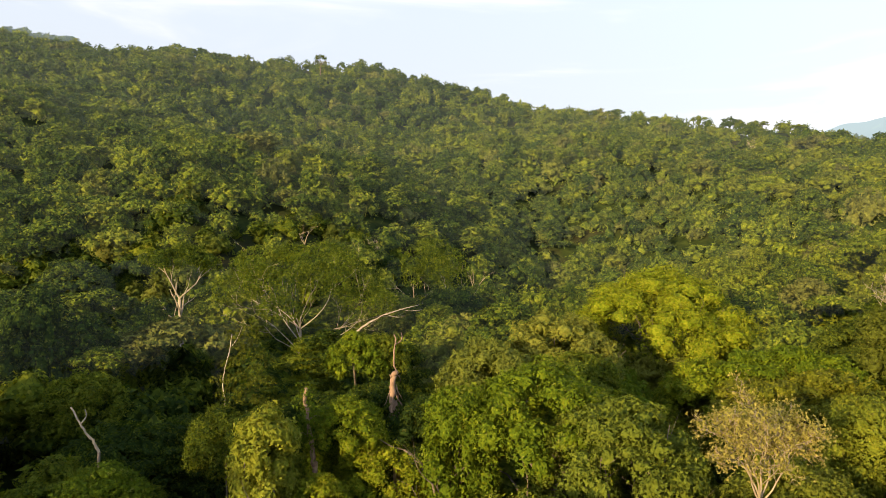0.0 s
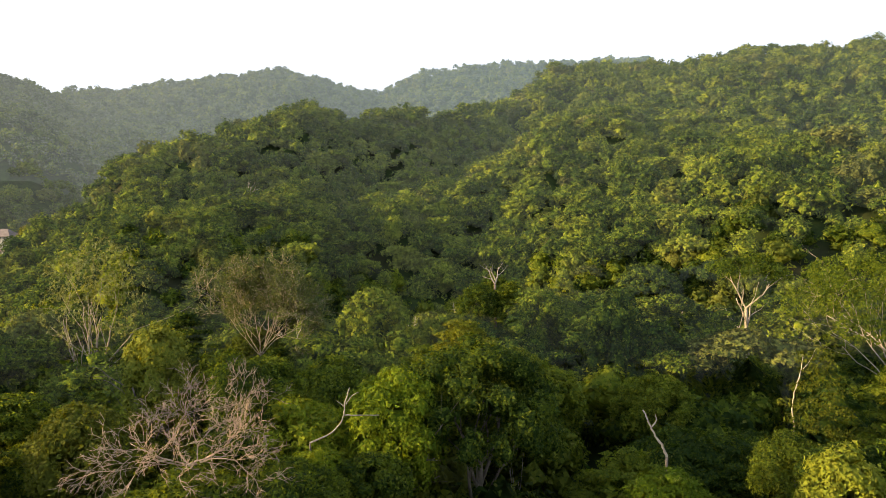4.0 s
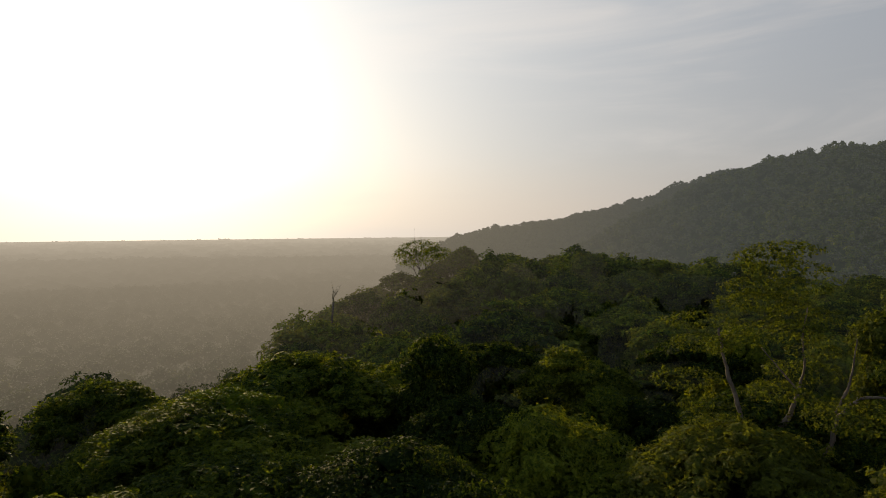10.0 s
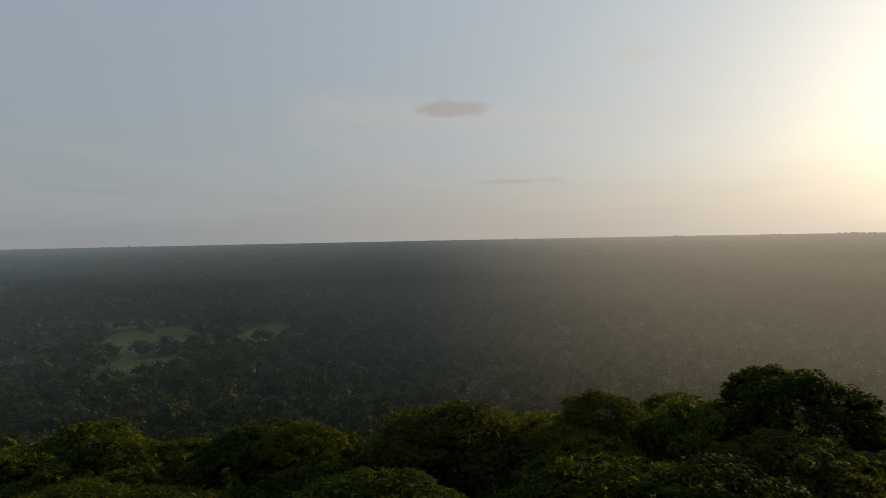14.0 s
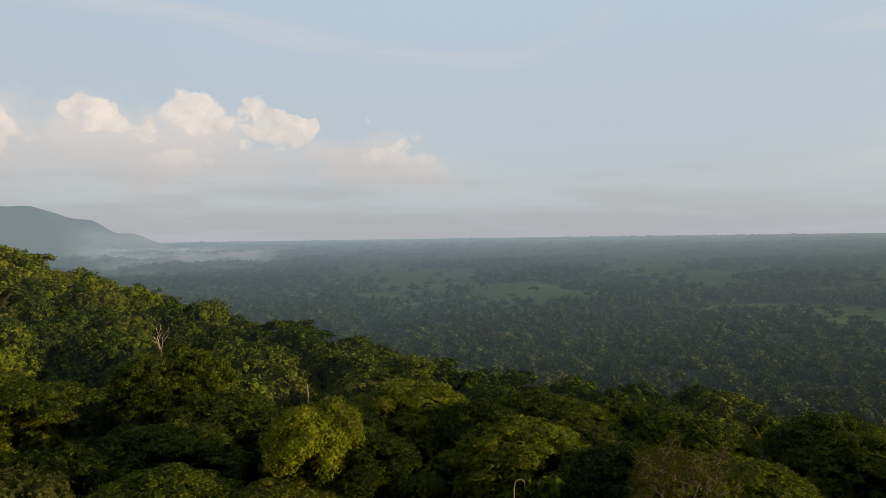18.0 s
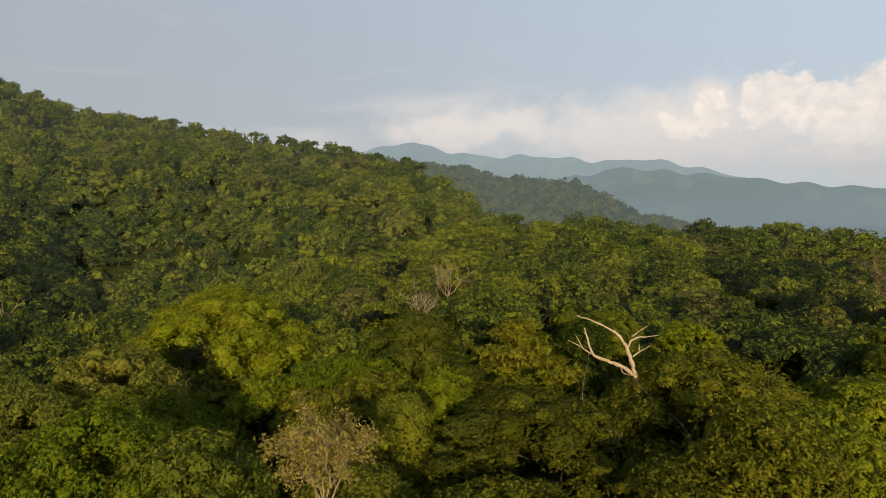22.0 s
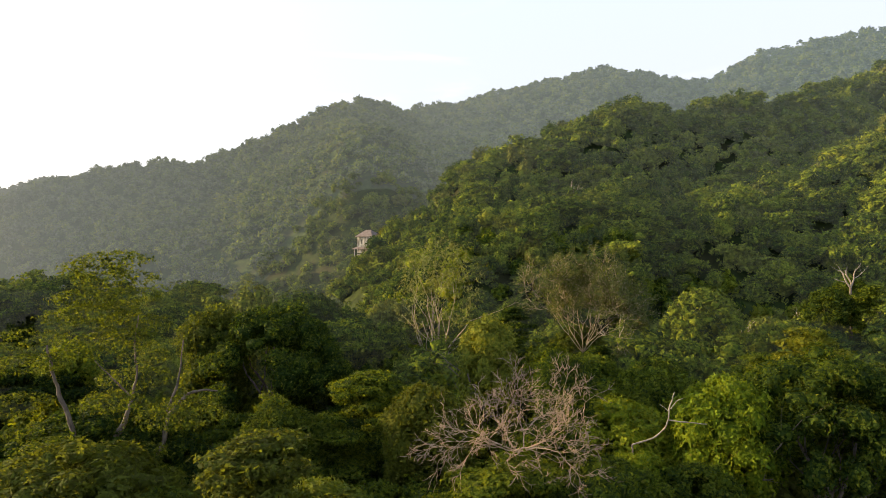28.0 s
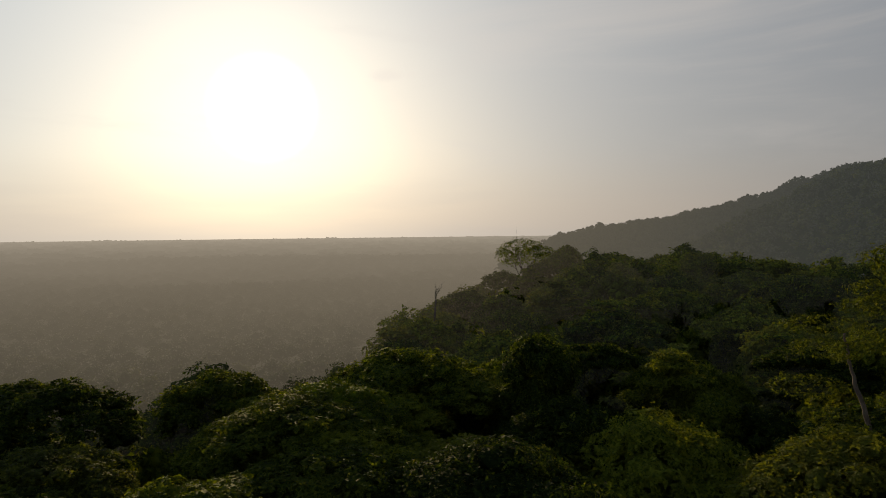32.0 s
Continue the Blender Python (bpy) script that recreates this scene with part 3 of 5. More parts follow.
def crown_arrays(kind, seed, leaves, length, radius, width=0.55, core=0.80, droop=0.0, few=0, loose=0.42):
    """Triangular leaves over the clumps of a crown, on darker masses of inner foliage. Returns vertices, triangles."""
    rng = np.random.default_rng(seed)
    pyr = random.Random(seed)
    L = lobes_of(kind, pyr)
    if few:
        L = L[np.linspace(0, len(L) - 1, min(few, len(L))).astype(int)] * (1, 1, 1, 1.45, 1.45, 1.45)
        L = np.vstack([L, (0, 0, -0.75, 0.62, 0.62, 0.55)])
    area = L[:, 3] * L[:, 4] + L[:, 3] * L[:, 5]
    c = rng.choice(len(L), leaves * 2, p=area / area.sum())
    d = unit(rng.normal(size=(leaves * 2, 3)) + (0, 0, 0.35))
    rag = 1.0 + 0.13 * np.sin(d[:, :1] * 9 + c[:, None] * 2.1) * np.sin(d[:, 1:2] * 11 + c[:, None]) + rng.normal(size=(leaves * 2, 1)) * 0.06 + np.minimum(rng.normal(size=(leaves * 2, 1)) ** 4 * 0.012, 0.3)
    rag = np.clip(rag, 0.7, 1.4)
    p = L[c, :3] + d * L[c, 3:6] * rag
    buried = np.zeros(len(p), bool)
    for k in range(len(L)):
        q = (p - L[k, :3]) / L[k, 3:6]
        buried |= ((q * q).sum(1) < 0.62) & (c != k)
    # thin places, where one looks into the shaded inside
    thin = np.sin(p[:, 0] * 7.3 + seed) * np.sin(p[:, 1] * 6.1 + 2 * seed) + np.sin(p[:, 2] * 9.7 + p[:, 0] * 4.0) * 0.7
    buried |= (thin < -0.85) & (rng.random(len(p)) < 0.75)
    keep = np.nonzero(~buried)[0][:leaves]
    p, d, c = p[keep] * radius, unit(d[keep] / L[c[keep], 3:6]), c[keep]
    n = unit(d * 0.9 + rng.normal(size=p.shape) * loose + (0, 0, 0.2))
    t = unit(np.cross(n, unit(rng.normal(size=p.shape))) + d * 0.25 + np.array((0, 0, -0.25 - droop)))
    b = np.cross(n, t)
    s = length * rng.uniform(0.6, 1.35, (len(p), 1))
    tri = np.stack([p - t * s * 0.4 + b * s * width * 0.5, p - t * s * 0.25 - b * s * width * 0.5, p + t * s * 0.6], 1)
    v, f = [tri.reshape(-1, 3)], [np.arange(len(p) * 3).reshape(-1, 3)]
    if core:
        n0 = len(p) * 3
        for row in L:
            sv, sf = (OCT_V, OCT_F) if few else (ICO_V, ICO_F)
            w = sv * (1 + 0.18 * rng.normal(size=(len(sv), 1))) * row[3:6] * core + row[:3]
            v.append(w * radius)
            f.append(sf + n0)
            n0 += len(sv)
    return np.concatenate(v), np.concatenate(f)


def tube(points, radii, sides=6):
    """A tapered limb along a line of points."""
    P = np.asarray(points, float)
    n = len(P)
    T = unit(np.gradient(P, axis=0))
    side = np.array((1.0, 0.2, 0.1)) if abs(T[0, 0]) < 0.8 else np.array((0.1, 1.0, 0.2))
    A = unit(np.cross(T, side))
    B = np.cross(T, A)
    ang = np.arange(sides) * 2 * math.pi / sides
    V = P[:, None] + np.asarray(radii)[:, None, None] * (A[:, None] * np.cos(ang)[None, :, None] + B[:, None] * np.sin(ang)[None, :, None])
    F = []
    for i in range(n - 1):
        for k in range(sides):
            k2 = (k + 1) % sides
            a, b2, c, d = i * sides + k, i * sides + k2, (i + 1) * sides + k2, (i + 1) * sides + k
            F += [(a, b2, c), (a, c, d)]
    for k in range(1, sides - 1):
        F.append(((n - 1) * sides, (n - 1) * sides + k, (n - 1) * sides + k + 1))
    return V.reshape(-1, 3), np.array(F)


def joined(pieces):
    v, f, n = [], [], 0
    for a, b in pieces:
        v.append(a)
        f.append(b + n)
        n += len(a)
    return np.concatenate(v), np.concatenate(f)


def bent(start, way, length, rnd, wander=0.22, lift=0.12, steps=6):
    """A crooked line for a trunk or branch."""
    p, w, out = np.array(start, float), unit(np.array(way, float)), [np.array(start, float)]
    for _ in range(steps):
        w = unit(w + np.array([rnd.gauss(0, wander), rnd.gauss(0, wander), rnd.gauss(0, wander * 0.6) + lift]))
        p = p + w * length / steps
        out.append(p)
    return np.array(out)


def branching(start, way, length, radius, rnd, depth, spread=0.8, lift=0.10, wander=0.2, kids=3, sides=5):
    """A branch with its side branches: a list of (level, vertices, triangles)."""
    line = bent(start, way, length, rnd, wander, lift, 6 if depth > 1 else 3)
    rad = np.linspace(radius, radius * (0.45 if depth else 0.12), len(line))
    out = [(depth, *tube(line, rad, max(3, sides)))]
    if depth > 0:
        for k in range(kids):
            i = min(len(line) - 1, int((0.35 + 0.65 * (k + rnd.random()) / kids) * (len(line) - 1) + 0.5))
            w = unit(line[i] - line[i - 1])
            turn = unit(np.cross(w, [rnd.gauss(0, 1) for _ in range(3)]))
            out += branching(line[i], w + turn * spread * rnd.uniform(0.6, 1.2), length * rnd.uniform(0.5, 0.75), max(0.02, rad[i] * 0.62), rnd, depth - 1, spread, lift, wander, kids, sides - 1)
    return out


def trunk_arrays(height, base, rnd, limbs=5, reach=4.0, fork=0.55, sides=6):
    """Trunk and main limbs, from the ground up to inside the crown."""
    line = bent((0, 0, -0.4), (0, 0, 1), height * fork, rnd, 0.06, 0.3, 5)
    pieces = [tube(line, np.linspace(base * 1.25, base * 0.75, len(line)), sides)]
    for k in range(limbs):
        a = k * 2 * math.pi / limbs + rnd.uniform(-0.4, 0.4)
        way = (math.cos(a), math.sin(a), rnd.uniform(0.7, 1.5))
        ln = bent(line[-1 if k % 2 else -2], way, reach * rnd.uniform(0.8, 1.25), rnd, 0.16, 0.08, 3)
        pieces.append(tube(ln, np.linspace(base * 0.5, base * 0.14, len(ln)), 4))
    return joined(pieces)


# Each prototype is built once as bare meshes; the trees share them.
def mesh_of(name, v, f, mats, smooth=False):
    ob = link_mesh(name, v, f, mats, smooth=smooth)
    me = ob.data
    bpy.data.objects.remove(ob)
    return me


def tree_at(name, x, y, base_z, height, spread, turn, crown_me, trunk_me, crown_mat=None, label="", category="tree", group="", flat=1.0):
    """A tree as a thing: an Empty at its foot, with its trunk and crown as parts."""
    foot = new(name)
    foot.matrix_world = pose(x, y, base_z, 0, 0, turn)
    t = new("trunk", trunk_me)
    t.parent, t.scale = foot, (spread, spread, height)
    c = new("crown", crown_me)
    c.parent, c.location, c.scale = foot, (0, 0, height), (spread, spread, spread * flat)
    if crown_mat is not None:
        c.material_slots[0].link = "OBJECT"
        c.material_slots[0].material = crown_mat
    tagged(foot, label, category, group)
    return foot


FAR_KINDS = ["dome", "broad", "layered", "draped", "broad", "umbrella", "draped", "broad"]
KINDS = ["broad", "dome", "broad", "draped", "umbrella", "broad", "draped", "layered"]
NEAR_CROWN, MID_CROWN, TRUNK = [], [], []
for k, kind in enumerate(KINDS):
    NEAR_CROWN.append(mesh_of("crown_leaves", *crown_arrays(kind, 10 + k, 11000, 0.082, 1.0, 0.6, 0.66), [leaf_near]))
    MID_CROWN.append(mesh_of("crown_leaves", *crown_arrays(kind, 30 + k, 4800, 0.12, 1.0, 0.65, 0.68), [leaf_near]))
for k in range(5):
    v, f = trunk_arrays(1.0, 0.02, random.Random(60 + k), 5, 0.36, 0.62)
    v[:, :2] *= 1.6
    TRUNK.append(mesh_of("trunk_wood", v, f, [bark_brown if k else bark_pale], True))

KEEP_OUT = []  # (x, y, radius) kept free for the single trees


def spot(az, r):
    w = heading(az)
    return w.x * r, w.y * r


LABELS = {"broad": "broad green rainforest tree with many small leaf clumps", "dome": "broad green rainforest tree with a lumpy domed crown", "round": "rounded dense green forest tree among its neighbours",
          "draped": "tall forest tree draped with hanging green vines", "umbrella": "flat-topped forest tree with spreading umbrella crown",
          "layered": "tall feathery forest tree with layered foliage"}


def canopy_points(r0, r1, step, seed, jitter=0.7):
    """Scattered tree places between two distances, on a loosened grid."""
    rng = np.random.default_rng(seed)
    n = int(r1 / step) + 1
    g = np.arange(-n, n + 1) * step
    X, Y = np.meshgrid(g, g)
    X[::2] += step / 2
    X, Y = X + rng.uniform(-jitter, jitter, X.shape) * step, Y + rng.uniform(-jitter, jitter, Y.shape) * step
    r = np.hypot(X, Y)
    ok = (r >= r0) & (r < r1)
    return X[ok], Y[ok]


def near_trees():
    rnd = random.Random(5)
    X, Y = canopy_points(31, 83, 8.8, 11)
    Z, land = canopy_z(X, Y)
    for x, y, z, ld in sorted(zip(X, Y, Z, land), key=lambda q: math.hypot(q[0], q[1])):
        r = math.hypot(x, y)
        if ld < 0.5 or any(math.hypot(x - a, y - b) < c for a, b, c in KEEP_OUT):
            continue
        k = rnd.randrange(len(KINDS))
        edge = 125 < float(polar(x, y)[0]) < 285
        if KINDS[k] in ("umbrella", "draped", "layered") and edge:
            k = 0
        spread = rnd.choice((rnd.uniform(3.6, 5.0), rnd.uniform(5.5, 7.5), rnd.uniform(6.5, 9.0))) * (0.8 if KINDS[k] in ("draped", "layered") else 1.0)
        top = z + rnd.gauss(-1.6, 1.1 if edge else 2.0) + (0.8 if edge else 1.6) * float(rumple(x, y, 9.0)) + (2.0 if KINDS[k] in ("draped", "layered") else 0.0)
        base = float(ground_z(x, y))
        pick = rnd.random()
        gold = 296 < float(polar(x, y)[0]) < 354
        # shade painted by leaf colour: over half the trees on these bearings are dimmed
        painted_shade = 140 < float(polar(x, y)[0]) < 292 or 80 < float(polar(x, y)[0]) < 128
        mat = leaf_dimmed if painted_shade and pick < 0.58 else leaf_lime if pick < (0.38 if gold else 0.08) else leaf_olive if pick < (0.72 if gold else 0.17) else None
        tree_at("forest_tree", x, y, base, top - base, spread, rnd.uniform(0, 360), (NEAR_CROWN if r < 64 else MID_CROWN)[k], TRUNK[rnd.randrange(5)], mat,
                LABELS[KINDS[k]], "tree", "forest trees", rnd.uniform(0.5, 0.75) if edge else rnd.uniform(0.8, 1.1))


def forest_mass(name, label, X, Y, tops, radii, protos, material, kind_of, rnd_seed):
    """Far woods as one object: low copies of the crowns, one tone a tree."""
    rng = np.random.default_rng(rnd_seed)
    V, F, T, n = [], [], [], 0
    for i in range(len(X)):
        v, f = protos[kind_of[i]]
        a = rng.uniform(0, 6.283)
        ca, sa = math.cos(a), math.sin(a)
        w = np.empty((len(v), 3), np.float32)
        s = radii[i]
        w[:, 0] = (v[:, 0] * ca - v[:, 1] * sa) * s + X[i]
        w[:, 1] = (v[:, 0] * sa + v[:, 1] * ca) * s + Y[i]
        w[:, 2] = v[:, 2] * s * rng.uniform(0.8, 1.25) + tops[i]
        V.append(w)
        F.append(f + n)
        # lighter tone round bearing 337; painted shade on hillside trees from 140 to 290
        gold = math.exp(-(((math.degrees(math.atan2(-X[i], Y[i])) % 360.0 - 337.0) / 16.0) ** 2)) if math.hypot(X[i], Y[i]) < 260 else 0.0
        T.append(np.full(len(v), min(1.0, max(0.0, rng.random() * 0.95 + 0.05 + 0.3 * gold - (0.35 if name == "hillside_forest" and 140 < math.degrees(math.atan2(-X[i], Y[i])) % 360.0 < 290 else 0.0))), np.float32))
        n += len(v)
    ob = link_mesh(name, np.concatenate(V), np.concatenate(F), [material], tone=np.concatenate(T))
    return tagged(ob, label, "forest", kind="stuff")


def seen(X, Y, tops):
    """False for trees well hidden behind nearer tree tops."""
    az, r = polar(X, Y)
    e = np.arctan2(tops - EYE, r)
    best = np.full(len(X), -9.0)
    for f in np.linspace(0.15, 0.96, 40):
        z, _ = canopy_z(X * f, Y * f)
        best = np.maximum(best, np.arctan2(z - EYE, r * f))
    return e > best - np.radians(np.where((r < 380) & (az > 125) & (az < 285), 6.0, 1.1))


def understorey():
    """Low growth that closes the gaps between the crowns."""
    rng = np.random.default_rng(31)
    for k, (r0, r1, step, leaves, size, few) in enumerate([(34, 95, 7.0, 260, 0.24, 9), (95, 200, 7.0, 80, 0.40, 5), (200, 400, 7.2, 30, 0.62, 4)]):
        X, Y = canopy_points(r0, r1, step, 12 + k)
        Z, land = canopy_z(X, Y)
        drop = np.where(land > 1.5, 3.2, 7.0)
        ok = (land > 0.5) & (land < 2.5) & seen(X, Y, Z)
        X, Y, Z = X[ok], Y[ok], (Z - drop)[ok]
        protos = [crown_arrays(kd, 200 + 10 * k + j, leaves, size, 1.0, 0.7, 0.8, 0.0, few) for j, kd in enumerate(["dome", "round", "draped", "draped"])]
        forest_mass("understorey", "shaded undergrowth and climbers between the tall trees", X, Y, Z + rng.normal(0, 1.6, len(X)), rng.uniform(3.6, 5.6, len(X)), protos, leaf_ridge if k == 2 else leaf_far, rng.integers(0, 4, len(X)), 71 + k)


def far_woods():
    rng = np.random.default_rng(77)
    tiers = [(4, 31, 8.8, 1500, 0.18, 4.4, 6.8, "valley_forest", 0), (83, 180, 9.4, 1500, 0.150, 4.6, 8.6, "hillside_forest", 0), (180, 330, 9.0, 560, 0.21, 4.2, 8.4, "upper_forest", 13), (330, 560, 9.2, 260, 0.31, 4.4, 8.8, "ridge_forest", 10),
             (560, 1300, 10.6, 90, 0.46, 6.0, 10.5, "distant_forest", 7)]
    for k, (r0, r1, step, leaves, size, s0, s1, name, few) in enumerate(tiers):
        X, Y = canopy_points(r0, r1, step, 20 + k, 0.7 if k < 2 else 0.45)
        Z, land = canopy_z(X, Y)
        az, _ = polar(X, Y)
        calm = np.where((az > 125) & (az < 285), 0.4, 1.0)
        tops = Z + calm * (rng.normal(-0.8, 1.5 if k < 3 else 1.0, len(Z)) + (1.8 if k < 3 else 1.1) * rumple(X, Y, 14.0)) - np.where(calm < 1, 1.5, 0.0)
        ok = ((land > 0.5) & (land < 2.5)) & ((r0 < 5) | seen(X, Y, tops))
        for a, b, c in KEEP_OUT:
            ok &= np.hypot(X - a, Y - b) > c
        X, Y, tops = X[ok], Y[ok], tops[ok]
        protos = [crown_arrays(kd, 90 + 10 * k + j, leaves, size, 1.0, 0.75, 0.66, 0.0, few, 0.65 if few else 0.5) for j, kd in enumerate(KINDS if k < 2 else FAR_KINDS)]
        kinds = rng.integers(0, len(KINDS), len(X))
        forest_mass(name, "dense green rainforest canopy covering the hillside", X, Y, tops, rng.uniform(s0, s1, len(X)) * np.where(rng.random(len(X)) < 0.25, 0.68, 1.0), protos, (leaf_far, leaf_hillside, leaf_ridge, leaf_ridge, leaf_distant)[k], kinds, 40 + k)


def plain_woods():
    """Woods, hedges and lone trees scattered over the plain."""
    rng = np.random.default_rng(99)
    for k, (r0, r1, step, leaves, size, s0, s1) in enumerate([(150, 450, 9.4, 110, 0.24, 4.4, 8.0), (450, 950, 12.4, 40, 0.32, 5.5, 10.0), (950, 1900, 24.0, 12, 0.6, 9.0, 17.0), (1900, 4300, 84.0, 10, 1.1, 26.0, 46.0)]):
        X, Y = canopy_points(r0, r1, step, 55 + k)
        Z, land = canopy_z(X, Y)
        az, r = polar(X, Y)
        ok = (land < 0.5) & (field(X, Y) + 0.10 * rng.normal(size=len(X)) < np.where((rng.random(len(X)) < 0.04) & (r > 650), 2.0, -0.02)) & seen(X, Y, Z)
        X, Y, Z = X[ok], Y[ok], Z[ok]
        protos = [crown_arrays(kd, 140 + 10 * k + j, leaves, size, 1.0, 0.8, 0.7 if k < 2 else 0.9, 0.0, (6, 4, 2, 3)[k], 0.7) for j, kd in enumerate(["dome", "round", "dome", "round"])]
        s = rng.uniform(s0, s1, len(X))
        for pv, _ in protos:
            pv[:, 2] *= (0.9, 0.75, 0.5, 0.35)[k]
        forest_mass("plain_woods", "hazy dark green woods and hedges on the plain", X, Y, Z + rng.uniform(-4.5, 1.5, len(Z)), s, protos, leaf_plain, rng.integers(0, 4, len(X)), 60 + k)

# ---- single trees and the old house ----
def top_of(r, el):
    return EYE + r * math.tan(radians(el))


def part(name, arrays, mats, parent, label="", smooth=False):
    return link_mesh(name, arrays[0], arrays[1], mats if isinstance(mats, list) else [mats], parent, label, smooth=smooth)


def crown_tree(name, az, r, el_top, radius, kind, leaf, wood, label, leaves=7000, size=0.06, core=0.78, limbs=7, seed=1, deep=1.0, fork=0.55, thick=0.35, width=0.55, reach_up=1.1, twigs=2):
    """A single full-grown tree: trunk, limbs that show through the gaps, and its own crown."""
    x, y = spot(az, r)
    base, top = float(ground_z(x, y)), top_of(r, el_top)
    rnd = random.Random(seed)
    foot = new(name)
    foot.location = (x, y, base)
    h = top - base
    stem = bent((0, 0, -0.5), (rnd.gauss(0, 0.05), rnd.gauss(0, 0.05), 1), h * fork, rnd, 0.05, 0.25, 6)
    part("trunk", tube(stem, np.linspace(thick * 1.3, thick * 0.8, len(stem)), 9), wood, foot, smooth=True)
    for k in range(limbs):
        a = k * 2 * math.pi / limbs + rnd.uniform(-0.35, 0.35)
        reach = radius * rnd.uniform(0.75, 1.05)
        rise = (h * (1 - fork) * 0.8) / reach
        got = branching(stem[-1 - k % 3], (math.cos(a), math.sin(a), rise * reach_up), math.hypot(reach, reach * rise) * 0.62, thick * 0.5, rnd, twigs, 0.65, 0.05, 0.16, 2, 6)
        part("limb", joined([(v, f) for _, v, f in got]), wood, foot, smooth=True)
    v, f = crown_arrays(kind, 300 + seed, leaves, size * 9.5, radius, width, core)
    v = v * (1, 1, deep) + (0, 0, h)
    part("crown", (v, f), leaf, foot)
    tagged(foot, label, "tree")
    KEEP_OUT.append((x, y, radius * 0.72))
    return foot


def dead_tree(name, az, r, el_top, tall, wide, wood, label, seed=1, depth=4, stems=4, thick=0.16, leaf=None, lift=0.10, kids=3, out=1.0, clear=0.5, sprigs=350, neighbours=True, blade=0.2):
    """A bare tree: crooked stems that fork into finer and finer twigs."""
    x, y = spot(az, r)
    base, top = float(ground_z(x, y)), top_of(r, el_top)
    rnd = random.Random(seed)
    foot = new(name)
    foot.location = (x, y, base)
    h = top - base
    bole = bent((0, 0, -0.5), (0, 0, 1), h - tall + 0.5, rnd, 0.05, 0.3, 5)
    part("trunk", tube(bole, np.linspace(thick * 1.9, thick * 1.3, len(bole)), 8), bark_brown, foot, smooth=True)
    tips = []
    for k in range(stems):
        a = k * 2 * math.pi / stems + rnd.uniform(-0.5, 0.5)
        side = wide * 0.5 * out
        got = branching(bole[-1], (math.cos(a) * side, math.sin(a) * side, tall * 0.75), math.hypot(side, tall) * 0.58, thick, rnd, depth, 0.75, lift, 0.2, kids, 6)
        limb = part("limb", joined([(v, f) for lv, v, f in got if lv >= depth - 1]), wood, foot, smooth=True)
        fine = [(v, f) for lv, v, f in got if lv < depth - 1]
        if fine:
            tagged(part("fine_twig_mass", joined(fine), wood, limb), kind="stuff")
            tips += [v[-1] for v, f in fine]
    if leaf is not None and tips:
        rng = np.random.default_rng(seed)
        p = np.array(tips)[rng.integers(0, len(tips), sprigs)] + rng.normal(size=(sprigs, 3)) * 0.22
        n = unit(rng.normal(size=(sprigs, 3)) + (0, 0, 0.6))
        t = unit(np.cross(n, rng.normal(size=(sprigs, 3))))
        b = np.cross(n, t)
        s = rng.uniform(0.65, 1.4, (sprigs, 1)) * blade
        tri = np.stack([p - t * s * 0.4 + b * s * 0.3, p - t * s * 0.3 - b * s * 0.3, p + t * s * 0.7], 1).reshape(-1, 3)
        tagged(part("sparse_foliage", (tri, np.arange(sprigs * 3).reshape(-1, 3)), leaf, foot), kind="stuff")
    tagged(foot, label, "dead tree" if leaf is None else "tree")
    KEEP_OUT.append((x, y, min(3.0, wide * clear * 0.5)))
    # neighbours that hide its bole
    for k, (da, dr, drop) in enumerate(((-1.0, -3.2, 0.86), (1.0, -2.6, 0.92), (0.0, 3.4, 0.7))):
        q = spot(az + math.degrees(da * 2.6 / r), r + dr)
        gz = float(ground_z(*q))
        hz = top - tall * drop - gz
        i = (seed + 3 * k) % len(KINDS)
        if hz > 6 and neighbours:
            tree_at("forest_tree", q[0], q[1], gz, hz, rnd.uniform(3.2, 4.6), rnd.uniform(0, 360), (NEAR_CROWN if r < 64 else MID_CROWN)[i], TRUNK[k], None, LABELS[KINDS[i]], "tree", "forest trees")
    return foot


